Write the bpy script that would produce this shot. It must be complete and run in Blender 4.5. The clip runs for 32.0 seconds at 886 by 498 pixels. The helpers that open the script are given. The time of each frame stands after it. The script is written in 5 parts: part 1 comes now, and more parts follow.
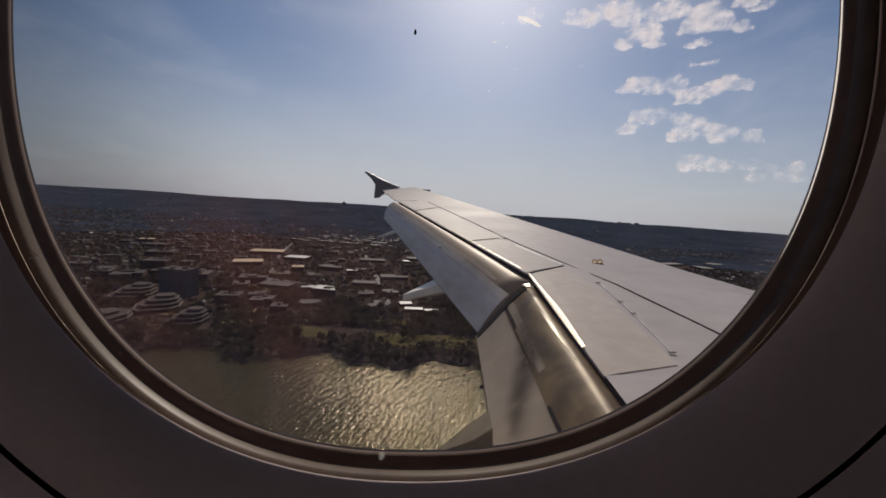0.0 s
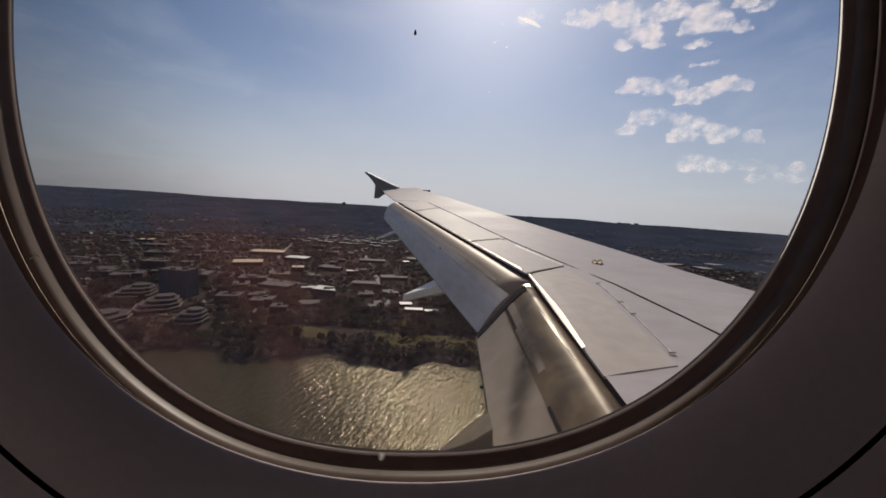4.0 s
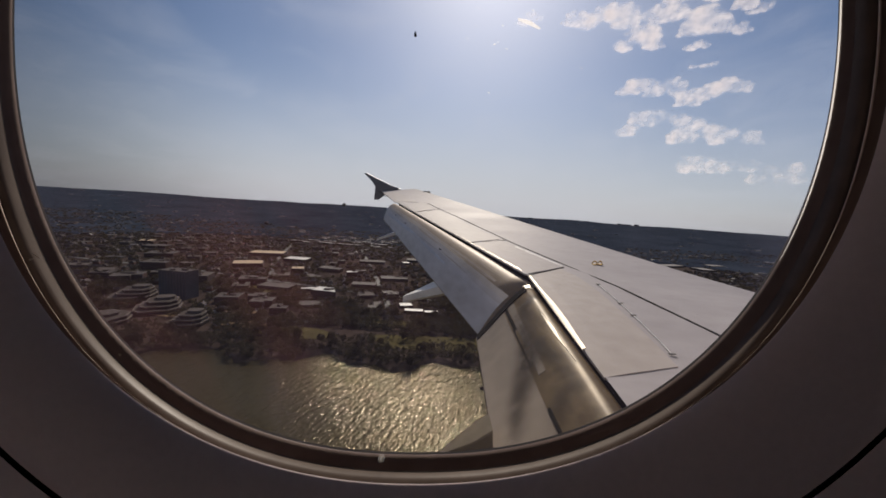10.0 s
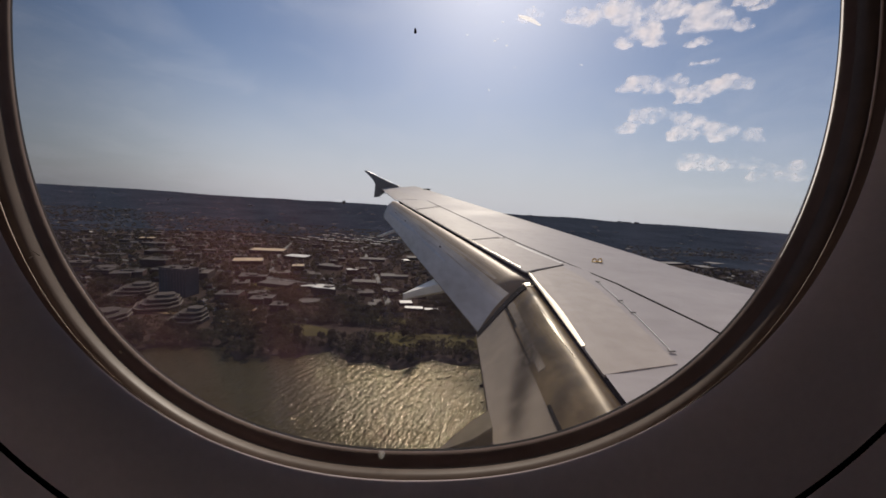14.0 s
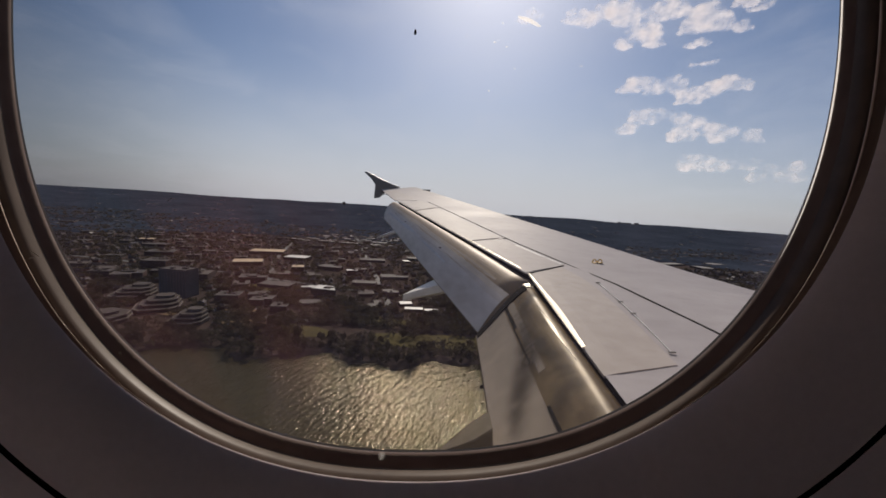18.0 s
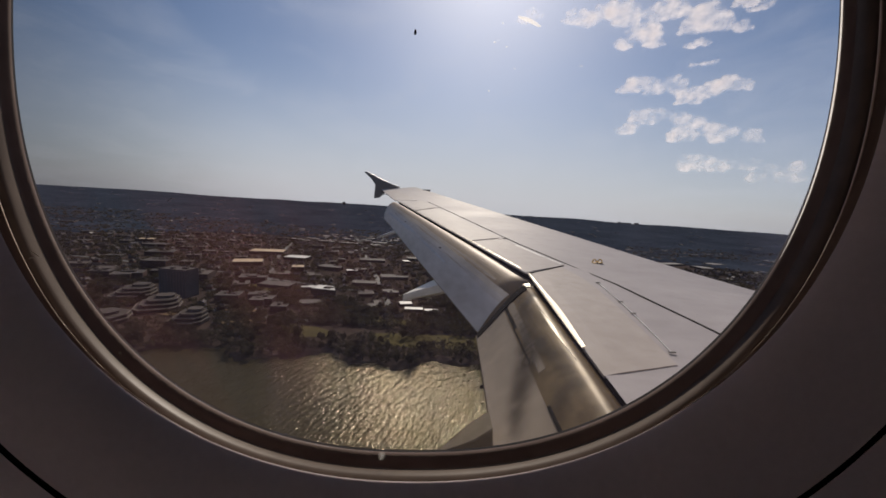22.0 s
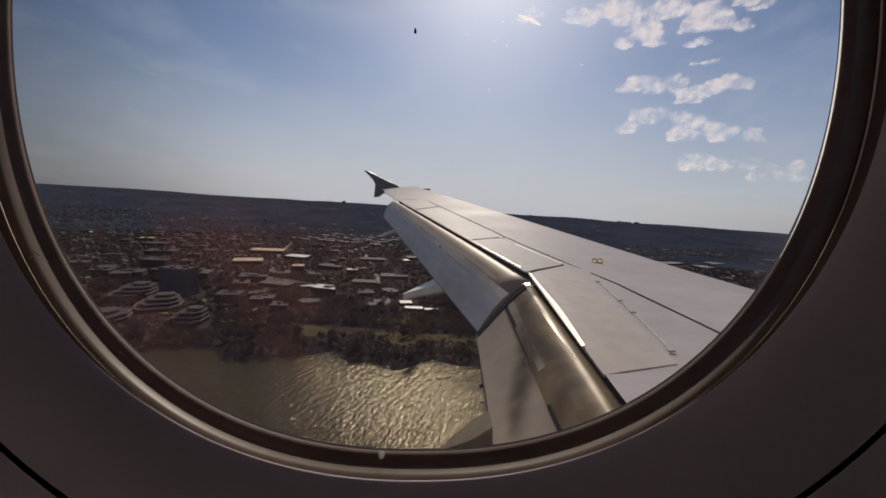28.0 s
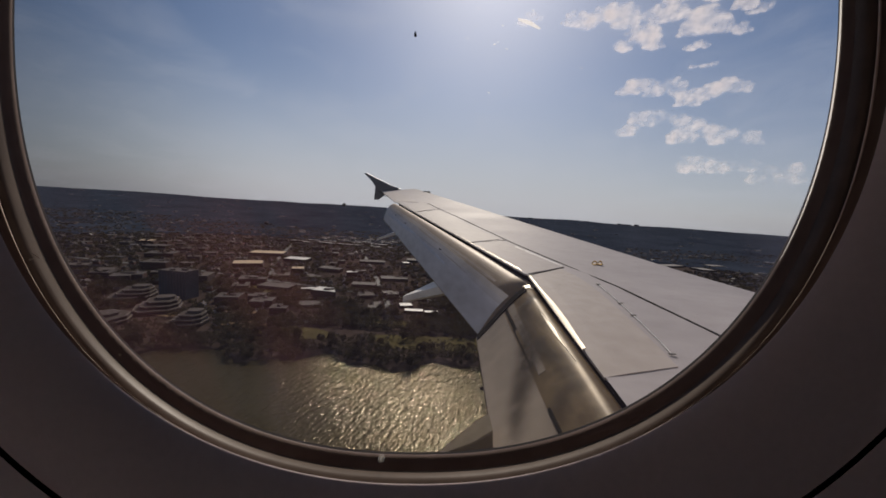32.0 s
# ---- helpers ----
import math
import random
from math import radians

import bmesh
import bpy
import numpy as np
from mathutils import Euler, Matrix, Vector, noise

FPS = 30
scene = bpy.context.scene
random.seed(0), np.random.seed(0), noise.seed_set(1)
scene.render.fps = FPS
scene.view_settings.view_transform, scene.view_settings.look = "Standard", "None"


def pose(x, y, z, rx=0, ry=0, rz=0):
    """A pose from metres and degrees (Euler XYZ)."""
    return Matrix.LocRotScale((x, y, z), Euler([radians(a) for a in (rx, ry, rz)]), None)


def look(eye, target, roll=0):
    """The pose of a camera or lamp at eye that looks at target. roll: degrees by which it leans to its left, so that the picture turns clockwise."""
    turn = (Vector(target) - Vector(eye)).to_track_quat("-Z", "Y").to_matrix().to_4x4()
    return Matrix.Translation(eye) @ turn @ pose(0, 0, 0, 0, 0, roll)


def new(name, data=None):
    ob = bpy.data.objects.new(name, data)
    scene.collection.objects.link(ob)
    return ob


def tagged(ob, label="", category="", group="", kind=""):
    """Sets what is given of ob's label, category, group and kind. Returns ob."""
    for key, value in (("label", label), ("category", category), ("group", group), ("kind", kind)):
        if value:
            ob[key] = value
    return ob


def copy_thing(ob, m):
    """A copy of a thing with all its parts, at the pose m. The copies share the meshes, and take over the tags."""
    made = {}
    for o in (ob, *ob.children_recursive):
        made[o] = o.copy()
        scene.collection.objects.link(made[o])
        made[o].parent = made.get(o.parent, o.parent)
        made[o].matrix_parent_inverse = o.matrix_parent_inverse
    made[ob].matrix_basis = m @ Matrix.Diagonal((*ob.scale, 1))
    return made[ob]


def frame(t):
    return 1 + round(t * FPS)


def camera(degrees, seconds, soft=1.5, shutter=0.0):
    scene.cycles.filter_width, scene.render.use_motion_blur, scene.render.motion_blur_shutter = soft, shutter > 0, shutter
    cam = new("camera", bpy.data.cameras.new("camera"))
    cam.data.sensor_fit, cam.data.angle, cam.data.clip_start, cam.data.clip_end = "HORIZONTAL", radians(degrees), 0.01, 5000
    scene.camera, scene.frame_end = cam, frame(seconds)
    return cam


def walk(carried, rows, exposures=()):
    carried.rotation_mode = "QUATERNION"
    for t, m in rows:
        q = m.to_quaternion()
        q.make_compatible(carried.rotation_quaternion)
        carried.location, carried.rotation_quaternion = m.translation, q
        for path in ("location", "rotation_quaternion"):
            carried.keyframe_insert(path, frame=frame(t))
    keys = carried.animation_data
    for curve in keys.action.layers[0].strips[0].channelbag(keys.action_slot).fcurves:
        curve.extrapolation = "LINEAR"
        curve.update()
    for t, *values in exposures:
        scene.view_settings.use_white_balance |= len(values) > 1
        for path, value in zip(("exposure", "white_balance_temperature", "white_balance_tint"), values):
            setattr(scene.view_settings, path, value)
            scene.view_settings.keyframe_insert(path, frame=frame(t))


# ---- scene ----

# ======================================================================
# camera: held still against an airliner window, 170 m above a river town
# ======================================================================
ALT = 170.0          # height of the lens above the river
NOSE_UP = 3.8        # attitude of the aircraft, degrees
TILT = -6.6          # the lens looks this far below the aircraft's level
AIR = pose(0, 0, ALT, 0, -NOSE_UP, 0)     # aircraft axes: x to the nose, y outboard, z up

cam = camera(102.0, 32.0, soft=1.7)
# seconds and the small nod of the hand, degrees
NOD = [(0, -0.14), (0.5, -0.01), (1, -0.14), (1.5, -0.14), (2, -0.14), (2.5, -0.14), (3, -0.28), (3.5, -0.01), (5.5, -0.41), (6, -0.14), (6.5, -0.41), (7, -0.28), (7.5, -0.28), (8, -0.28), (8.5, -0.14), (9, -0.01), (9.5, -0.14), (10, 0.12), (10.5, -0.28), (11, -0.28), (11.5, -0.01), (12, -0.28), (12.5, -0.14), (13, -0.14), (13.5, -0.01), (14, -0.28), (14.5, -0.14), (16.5, -0.14), (17, -0.01), (17.5, -0.14), (18, -0.14), (18.5, -0.01), (19, -0.14), (19.5, -0.41), (20, -0.01), (20.5, -0.28), (21, -0.28), (21.5, -0.01), (22, -0.14), (22.5, -0.41), (23, -0.14), (23.5, -0.01), (24, -0.14), (24.5, -0.01), (25, -0.41), (25.5, -0.14), (27.5, -0.28), (28, -0.28), (28.5, -0.14), (29, -0.14), (29.5, -0.41), (30, -0.14), (30.5, -0.14), (31, -0.14), (31.5, -0.01), (32, 0.12)]
walk(cam, [(t, AIR @ pose(0, 0, 0, 90 + TILT + a, 0, 0)) for t, a in NOD], exposures=[(0.0, -0.42, 6100, 11), (1.0, -0.27, 6100, 11), (20.0, -0.28, 6100, 11), (25.0, -0.31, 6100, 11), (28.0, -0.37, 6100, 11), (32.0, -0.48, 6100, 11)])

# ======================================================================
# sky and sun
# ======================================================================
SUN_EL, SUN_AZ = radians(38.0), radians(5.0)
world = bpy.data.worlds.new("sky")
scene.world = world
world.use_nodes = True
wn = world.node_tree.nodes
sky = wn.new("ShaderNodeTexSky")
sky.sky_type, sky.sun_disc = "NISHITA", False
sky.sun_elevation, sky.sun_rotation = SUN_EL, SUN_AZ
sky.air_density, sky.dust_density, sky.ozone_density = 1.0, 1.3, 4.5
wn["Background"].inputs["Strength"].default_value = 0.063
# summer haze: the sky pales and loses its yellow towards the horizon
wl = world.node_tree.links
wco, wsep, wmr, wmx = wn.new("ShaderNodeTexCoord"), wn.new("ShaderNodeSeparateXYZ"), wn.new("ShaderNodeMapRange"), wn.new("ShaderNodeMix")
wmx.data_type = "RGBA"
wl.new(wco.outputs["Generated"], wsep.inputs[0]), wl.new(wsep.outputs["Z"], wmr.inputs["Value"])
wmr.interpolation_type = "SMOOTHSTEP"
wmr.inputs["From Min"].default_value, wmr.inputs["From Max"].default_value = 0.0, 0.38
wmr.inputs["To Min"].default_value, wmr.inputs["To Max"].default_value = 0.88, 0.0
wmx.inputs["B"].default_value = (10.2, 10.15, 10.3, 1)
# the haze is brightest below the sun
wfw, wsc = wn.new("ShaderNodeMapRange"), wn.new("ShaderNodeMath")
wsc.operation = "MULTIPLY"
wfw.inputs["From Min"].default_value, wfw.inputs["From Max"].default_value = 0.58, 0.95
wfw.inputs["To Min"].default_value, wfw.inputs["To Max"].default_value = 0.50, 1.0
wl.new(wsep.outputs["Y"], wfw.inputs["Value"]), wl.new(wfw.outputs["Result"], wsc.inputs[0]), wl.new(wmr.outputs["Result"], wsc.inputs[1])
wl.new(wsc.outputs[0], wmx.inputs["Factor"]), wl.new(sky.outputs[0], wmx.inputs["A"])
# thin veils of high cloud
wdv, wad, wnz, wcr, wci = wn.new("ShaderNodeVectorMath"), wn.new("ShaderNodeMath"), wn.new("ShaderNodeTexNoise"), wn.new("ShaderNodeMapRange"), wn.new("ShaderNodeMix")
wdv.operation, wad.operation, wci.data_type = "DIVIDE", "ADD", "RGBA"
wad.inputs[1].default_value = 0.22
wl.new(wsep.outputs["Z"], wad.inputs[0]), wl.new(wco.outputs["Generated"], wdv.inputs[0]), wl.new(wad.outputs[0], wdv.inputs[1]), wl.new(wdv.outputs[0], wnz.inputs["Vector"])
wnz.inputs["Scale"].default_value, wnz.inputs["Detail"].default_value, wnz.inputs["Roughness"].default_value, wnz.inputs["Distortion"].default_value = 2.6, 7, 0.55, 0.6
wcr.interpolation_type = "SMOOTHSTEP"
wcr.inputs["From Min"].default_value, wcr.inputs["From Max"].default_value = 0.40, 0.76
wcr.inputs["To Min"].default_value, wcr.inputs["To Max"].default_value = 0.0, 0.16
wci.inputs["B"].default_value = (11.6, 11.5, 11.8, 1)
wl.new(wnz.outputs["Fac"], wcr.inputs["Value"]), wl.new(wcr.outputs["Result"], wci.inputs["Factor"])
wl.new(wmx.outputs["Result"], wci.inputs["A"])
# hazy air scatters forwards: the sky is brightest round the sun and darkest at right angles to it
wdot, whalf, wfall, wdim = wn.new("ShaderNodeVectorMath"), wn.new("ShaderNodeMath"), wn.new("ShaderNodeValToRGB"), wn.new("ShaderNodeMix")
wdot.operation, whalf.operation, wdim.data_type, wdim.blend_type = "DOT_PRODUCT", "MULTIPLY_ADD", "RGBA", "MULTIPLY"
wdot.inputs[1].default_value = (math.sin(radians(12)) * math.cos(radians(20)), math.cos(radians(12)) * math.cos(radians(20)), math.sin(radians(20)))
whalf.inputs[1].default_value, whalf.inputs[2].default_value, wdim.inputs["Factor"].default_value = 0.5, 0.5, 1.0
wfall.color_ramp.interpolation = "EASE"
for k, (place_, tone_) in enumerate(((0.30, 1.2), (0.63, 0.46), (0.71, 0.47), (0.90, 1.04))):
    e = wfall.color_ramp.elements[k] if k < 2 else wfall.color_ramp.elements.new(place_)
    e.position, e.color = place_, (tone_, tone_, tone_, 1)
wl.new(wco.outputs["Generated"], wdot.inputs[0]), wl.new(wdot.outputs["Value"], whalf.inputs[0]), wl.new(whalf.outputs[0], wfall.inputs["Fac"])
wl.new(wci.outputs["Result"], wdim.inputs["A"]), wl.new(wfall.outputs["Color"], wdim.inputs["B"]), wl.new(wdim.outputs["Result"], wn["Background"].inputs["Color"])

sun = new("sun", bpy.data.lights.new("sun", "SUN"))
sun.data.energy, sun.data.angle, sun.data.color = 5.0, radians(0.6), (1.0, 0.86, 0.67)
sun_way = Vector((math.sin(SUN_AZ) * math.cos(SUN_EL), math.cos(SUN_AZ) * math.cos(SUN_EL), math.sin(SUN_EL)))
sun.matrix_world = look(sun_way * 100, (0, 0, 0))

# ======================================================================
# materials
# ======================================================================
def lerp(a, b, t):
    return a + (b - a) * t


def mat(name, a, b=None, rough=0.6, metal=0.0, scale=1.0, fine=0.0, bump=0.0, spread=0.15, coat=0.0, stretch=None, per_object=0.0, spec=0.5, rvar=0.08, thin=0.0):
    """Two colours mixed by coarse and fine noise in object space, with rough variation and relief."""
    m = bpy.data.materials.new(name)
    m.use_nodes = True
    n, l = m.node_tree.nodes, m.node_tree.links
    p = n["Principled BSDF"]
    p.inputs["Roughness"].default_value, p.inputs["Metallic"].default_value = rough, metal
    p.inputs["Coat Weight"].default_value = coat
    p.inputs["Specular IOR Level"].default_value = spec
    b = b or tuple(c * 0.7 for c in a)
    co = n.new("ShaderNodeTexCoord")
    mp = n.new("ShaderNodeMapping")
    if stretch:
        mp.inputs["Scale"].default_value = stretch
    l.new(co.outputs["Object"], mp.inputs["Vector"])
    n1 = n.new("ShaderNodeTexNoise")
    n1.inputs["Scale"].default_value, n1.inputs["Detail"].default_value = scale, 6
    n2 = n.new("ShaderNodeTexNoise")
    n2.inputs["Scale"].default_value, n2.inputs["Detail"].default_value = fine or scale * 9, 3
    for x in (n1, n2):
        l.new(mp.outputs[0], x.inputs["Vector"])
    ad = n.new("ShaderNodeMix")
    ad.inputs["Factor"].default_value = 0.4
    l.new(n1.outputs["Fac"], ad.inputs["A"]), l.new(n2.outputs["Fac"], ad.inputs["B"])
    rp = n.new("ShaderNodeValToRGB")
    rp.color_ramp.elements[0].position, rp.color_ramp.elements[1].position = 0.5 - spread, 0.5 + spread
    rp.color_ramp.elements[0].color, rp.color_ramp.elements[1].color = (*b, 1), (*a, 1)
    l.new(ad.outputs["Result"], rp.inputs["Fac"])
    out = rp.outputs["Color"]
    if per_object:
        oi = n.new("ShaderNodeObjectInfo")
        mr = n.new("ShaderNodeMapRange")
        mr.inputs["To Min"].default_value, mr.inputs["To Max"].default_value = 1 - per_object, 1 + per_object
        l.new(oi.outputs["Random"], mr.inputs["Value"])
        hs = n.new("ShaderNodeHueSaturation")
        l.new(mr.outputs["Result"], hs.inputs["Value"]), l.new(out, hs.inputs["Color"])
        out = hs.outputs["Color"]
    l.new(out, p.inputs["Base Color"])
    rr = n.new("ShaderNodeMapRange")
    rr.inputs["To Min"].default_value, rr.inputs["To Max"].default_value = max(0.03, rough - rvar), min(1, rough + rvar)
    l.new(n1.outputs["Fac"], rr.inputs["Value"]), l.new(rr.outputs["Result"], p.inputs["Roughness"])
    if bump:
        bp = n.new("ShaderNodeBump")
        bp.inputs["Strength"].default_value, bp.inputs["Distance"].default_value = 0.6, bump
        l.new(n2.outputs["Fac"], bp.inputs["Height"]), l.new(bp.outputs["Normal"], p.inputs["Normal"])
    if thin:
        # leaves let part of the sun through
        tl, mx = n.new("ShaderNodeBsdfTranslucent"), n.new("ShaderNodeMixShader")
        mx.inputs[0].default_value = thin
        l.new(out, tl.inputs["Color"])
        l.new(p.outputs[0], mx.inputs[1]), l.new(tl.outputs[0], mx.inputs[2])
        l.new(mx.outputs[0], n["Material Output"].inputs["Surface"])
    return m


M_WING = mat("wing_grey_paint", (0.385, 0.360, 0.376), (0.290, 0.266, 0.274), 0.58, 0.0, 0.9, 7, 0.0003, spread=0.2, spec=0.09, stretch=(0.45, 1, 1), rvar=0.16)
M_PANEL = mat("spoiler_grey_paint", (0.390, 0.358, 0.356), (0.312, 0.282, 0.275), 0.58, 0.0, 0.6, 7, 0.0003, spec=0.09, rvar=0.10)
# inboard spoiler: warm reflected light is painted into the colour
M_PANEL_WARM = mat("warm_reflection_spoiler_paint", (0.380, 0.341, 0.326), (0.300, 0.264, 0.245), 0.56, 0.0, 0.7, 7, 0.0003, spec=0.11, rvar=0.10)
M_PAINT_BAND = [mat("graded_flap_paint", (lerp(0.36, 0.66, k / 4), lerp(0.295, 0.625, k / 4), lerp(0.225, 0.625, k / 4)), (lerp(0.23, 0.44, k / 4), lerp(0.18, 0.400, k / 4), lerp(0.132, 0.385, k / 4)), 0.51, 0.0, 1.3, 7, 0.0005, spread=0.2, stretch=(1.0, 0.5, 1.4), spec=lerp(0.16, 0.3, k / 4)) for k in range(5)]
M_FLAP3 = mat("gold_brown_flap_metal", (0.30, 0.232, 0.165), (0.20, 0.152, 0.108), 0.50, 0.05, 1.0, 6, 0.0005, spread=0.16, stretch=(1.0, 0.4, 1.2), spec=0.16)
M_FLAP4 = mat("beige_flap_paint", (0.235, 0.195, 0.155), (0.165, 0.135, 0.106), 0.55, 0.0, 1.2, 7, 0.0004, spread=0.16, spec=0.2)
M_STREAK = mat("blue_grey_streak_paint", (0.58, 0.585, 0.63), (0.44, 0.43, 0.45), 0.5, 0.0, 3.0, 14, 0.0003, spec=0.25)
M_FLAP = mat("bare_flap_metal", (0.165, 0.122, 0.070), (0.075, 0.053, 0.029), 0.42, 0.08, 2.2, 7, 0.0006, spread=0.12, spec=0.07, rvar=0.22, stretch=(1.2, 0.8, 1.2))
# bright metal for strips that imitate glints on the edges
M_EDGE_GLINT = mat("edge_glint_metal", (0.55, 0.50, 0.42), (0.30, 0.26, 0.20), 0.46, 0.6, 2.0, 20, 0.0004, rvar=0.2, stretch=(1, 0.3, 1))
M_GAP = mat("dark_rubber_and_slot_shade", (0.02, 0.018, 0.017), (0.012, 0.011, 0.010), 0.9, 0, 6, 40, spec=0.02)
M_SEALANT = mat("grey_sealant", (0.20, 0.19, 0.18), (0.11, 0.10, 0.10), 0.6, 0, 4, 30)
# wingtip fence: backlit shade is painted in as a dark colour
M_FENCE = mat("backlit_fence_paint", (0.05, 0.055, 0.065), (0.035, 0.038, 0.045), 0.4, 0.1, 2, 20, coat=0.2)
M_FAIR = mat("white_fairing_paint", (0.74, 0.73, 0.70), (0.60, 0.58, 0.54), 0.45, 0.0, 1.2, 12, 0.0004)
# darker copy of the fairing paint, with shade put into the colour
M_FAIR_SHADED = mat("shaded_fairing_paint", (0.15, 0.122, 0.082), (0.10, 0.080, 0.054), 0.6, 0.0, 1.2, 12, 0.0004, spec=0.2)
M_BRASS = mat("yellow_anchor_ring", (0.55, 0.36, 0.08), (0.34, 0.22, 0.05), 0.4, 0.5, 10, 60)
M_HINGE = mat("pale_hinge_paint", (0.78, 0.77, 0.74), (0.6, 0.58, 0.55), 0.3, 0.1, 10, 60)

M_SEAL = mat("dark_window_seal", (0.170, 0.128, 0.114), (0.118, 0.088, 0.080), 0.75, 0, 12, 120, 0.0002, spec=0.03)
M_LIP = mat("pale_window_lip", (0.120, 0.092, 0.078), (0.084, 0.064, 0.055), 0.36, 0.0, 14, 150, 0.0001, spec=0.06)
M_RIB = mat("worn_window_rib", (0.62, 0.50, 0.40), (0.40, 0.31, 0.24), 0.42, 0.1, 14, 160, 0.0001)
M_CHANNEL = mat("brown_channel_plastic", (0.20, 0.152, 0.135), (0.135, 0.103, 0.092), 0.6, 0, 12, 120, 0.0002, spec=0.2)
M_REVEAL = mat("warm_grey_cabin_plastic", (0.88, 0.755, 0.755), (0.80, 0.680, 0.682), 0.48, 0, 5, 500, 0.00008, coat=0.05)
M_CABIN = mat("cabin_lining", (0.82, 0.76, 0.75), (0.75, 0.70, 0.69), 0.6, 0, 2, 90, 0.0002)
# unseen floor, its colour raised to reflect light onto the surround
M_BOUNCE_FLOOR = mat("pale_bounce_floor", (0.74, 0.64, 0.64), (0.60, 0.52, 0.52), 0.9, 0, 4, 200, 0.002)
# for the unseen partition that keeps light off the surround
M_SHADE_WALL = mat("dark_shading_wall", (0.05, 0.045, 0.052), (0.035, 0.031, 0.036), 0.95, 0, 3, 300, 0.001)
M_PIN = mat("clear_breather_plug", (0.30, 0.27, 0.23), (0.2, 0.18, 0.16), 0.2, 0.3, 40, 200)

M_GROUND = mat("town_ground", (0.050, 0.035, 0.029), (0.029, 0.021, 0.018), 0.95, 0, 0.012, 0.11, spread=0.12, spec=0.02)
M_GRASS = mat("park_grass", (0.085, 0.070, 0.028), (0.050, 0.042, 0.019), 0.95, 0, 0.03, 0.4, spec=0.02)
M_EARTH = mat("bare_earth", (0.20, 0.14, 0.085), (0.13, 0.09, 0.055), 0.95, 0, 0.05, 0.5, spec=0.02)
M_ROAD = mat("asphalt_road", (0.07, 0.068, 0.066), (0.045, 0.044, 0.043), 0.8, 0, 0.1, 2)
M_LEAF = mat("dark_foliage", (0.050, 0.041, 0.026), (0.032, 0.027, 0.018), 0.9, 0, 0.02, 0.5, 0.0, per_object=0.3, spec=0.05, thin=0.5)
M_LEAF2 = mat("autumn_foliage", (0.085, 0.052, 0.026), (0.052, 0.034, 0.020), 0.9, 0, 0.15, 1.3, 0.2, per_object=0.25, spec=0.15, thin=0.5)
# far woods: the haze of distance is painted in as a bluish colour
M_HAZY_CANOPY = mat("haze_tinted_canopy", (0.032, 0.042, 0.062), (0.018, 0.024, 0.037), 0.95, 0, 0.005, 0.045, 0.3, spread=0.13, spec=0.0)
M_SHED = mat("weathered_shed_roof", (0.19, 0.168, 0.155), (0.11, 0.098, 0.09), 0.6, 0, 0.01, 0.2, spec=0.3)
M_BARK = mat("bark", (0.10, 0.075, 0.055), None, 0.9, 0, 1, 8)
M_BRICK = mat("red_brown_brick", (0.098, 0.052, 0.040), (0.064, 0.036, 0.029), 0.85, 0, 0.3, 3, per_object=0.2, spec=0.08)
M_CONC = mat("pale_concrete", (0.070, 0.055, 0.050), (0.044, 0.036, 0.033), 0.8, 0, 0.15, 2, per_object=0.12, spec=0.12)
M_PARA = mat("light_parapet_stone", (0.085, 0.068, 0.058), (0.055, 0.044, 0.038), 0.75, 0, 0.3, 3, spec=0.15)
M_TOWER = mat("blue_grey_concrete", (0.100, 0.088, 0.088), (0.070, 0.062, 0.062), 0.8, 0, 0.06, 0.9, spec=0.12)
M_TOWERGLASS = mat("grey_tower_glass", (0.06, 0.057, 0.062), (0.04, 0.038, 0.042), 0.3, 0, 0.3, 3, spec=0.2)
M_RIM = mat("pale_parapet_coping", (0.130, 0.108, 0.092), (0.080, 0.067, 0.058), 0.7, 0, 0.3, 3, spec=0.2)
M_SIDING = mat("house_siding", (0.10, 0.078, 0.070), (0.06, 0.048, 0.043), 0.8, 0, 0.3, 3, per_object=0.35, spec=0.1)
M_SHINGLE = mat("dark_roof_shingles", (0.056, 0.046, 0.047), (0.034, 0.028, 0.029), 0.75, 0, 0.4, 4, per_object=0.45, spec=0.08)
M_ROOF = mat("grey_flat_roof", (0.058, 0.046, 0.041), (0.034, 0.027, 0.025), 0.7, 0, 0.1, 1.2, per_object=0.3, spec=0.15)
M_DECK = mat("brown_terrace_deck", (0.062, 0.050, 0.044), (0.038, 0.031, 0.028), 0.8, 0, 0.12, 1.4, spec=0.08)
M_WHITE = mat("white_membrane_roof", (0.62, 0.60, 0.56), (0.40, 0.38, 0.35), 0.5, 0, 0.08, 0.9)
M_TAN = mat("tan_gravel_roof", (0.40, 0.285, 0.16), (0.28, 0.20, 0.115), 0.7, 0, 0.08, 0.9)
M_GLASSDARK = mat("dark_window_glass", (0.022, 0.021, 0.022), (0.014, 0.013, 0.014), 0.3, 0, 0.5, 4, spec=0.12)
M_CAR = mat("car_paint", (0.5, 0.5, 0.5), (0.4, 0.4, 0.4), 0.25, 0.2, 1, 8, per_object=0.7)


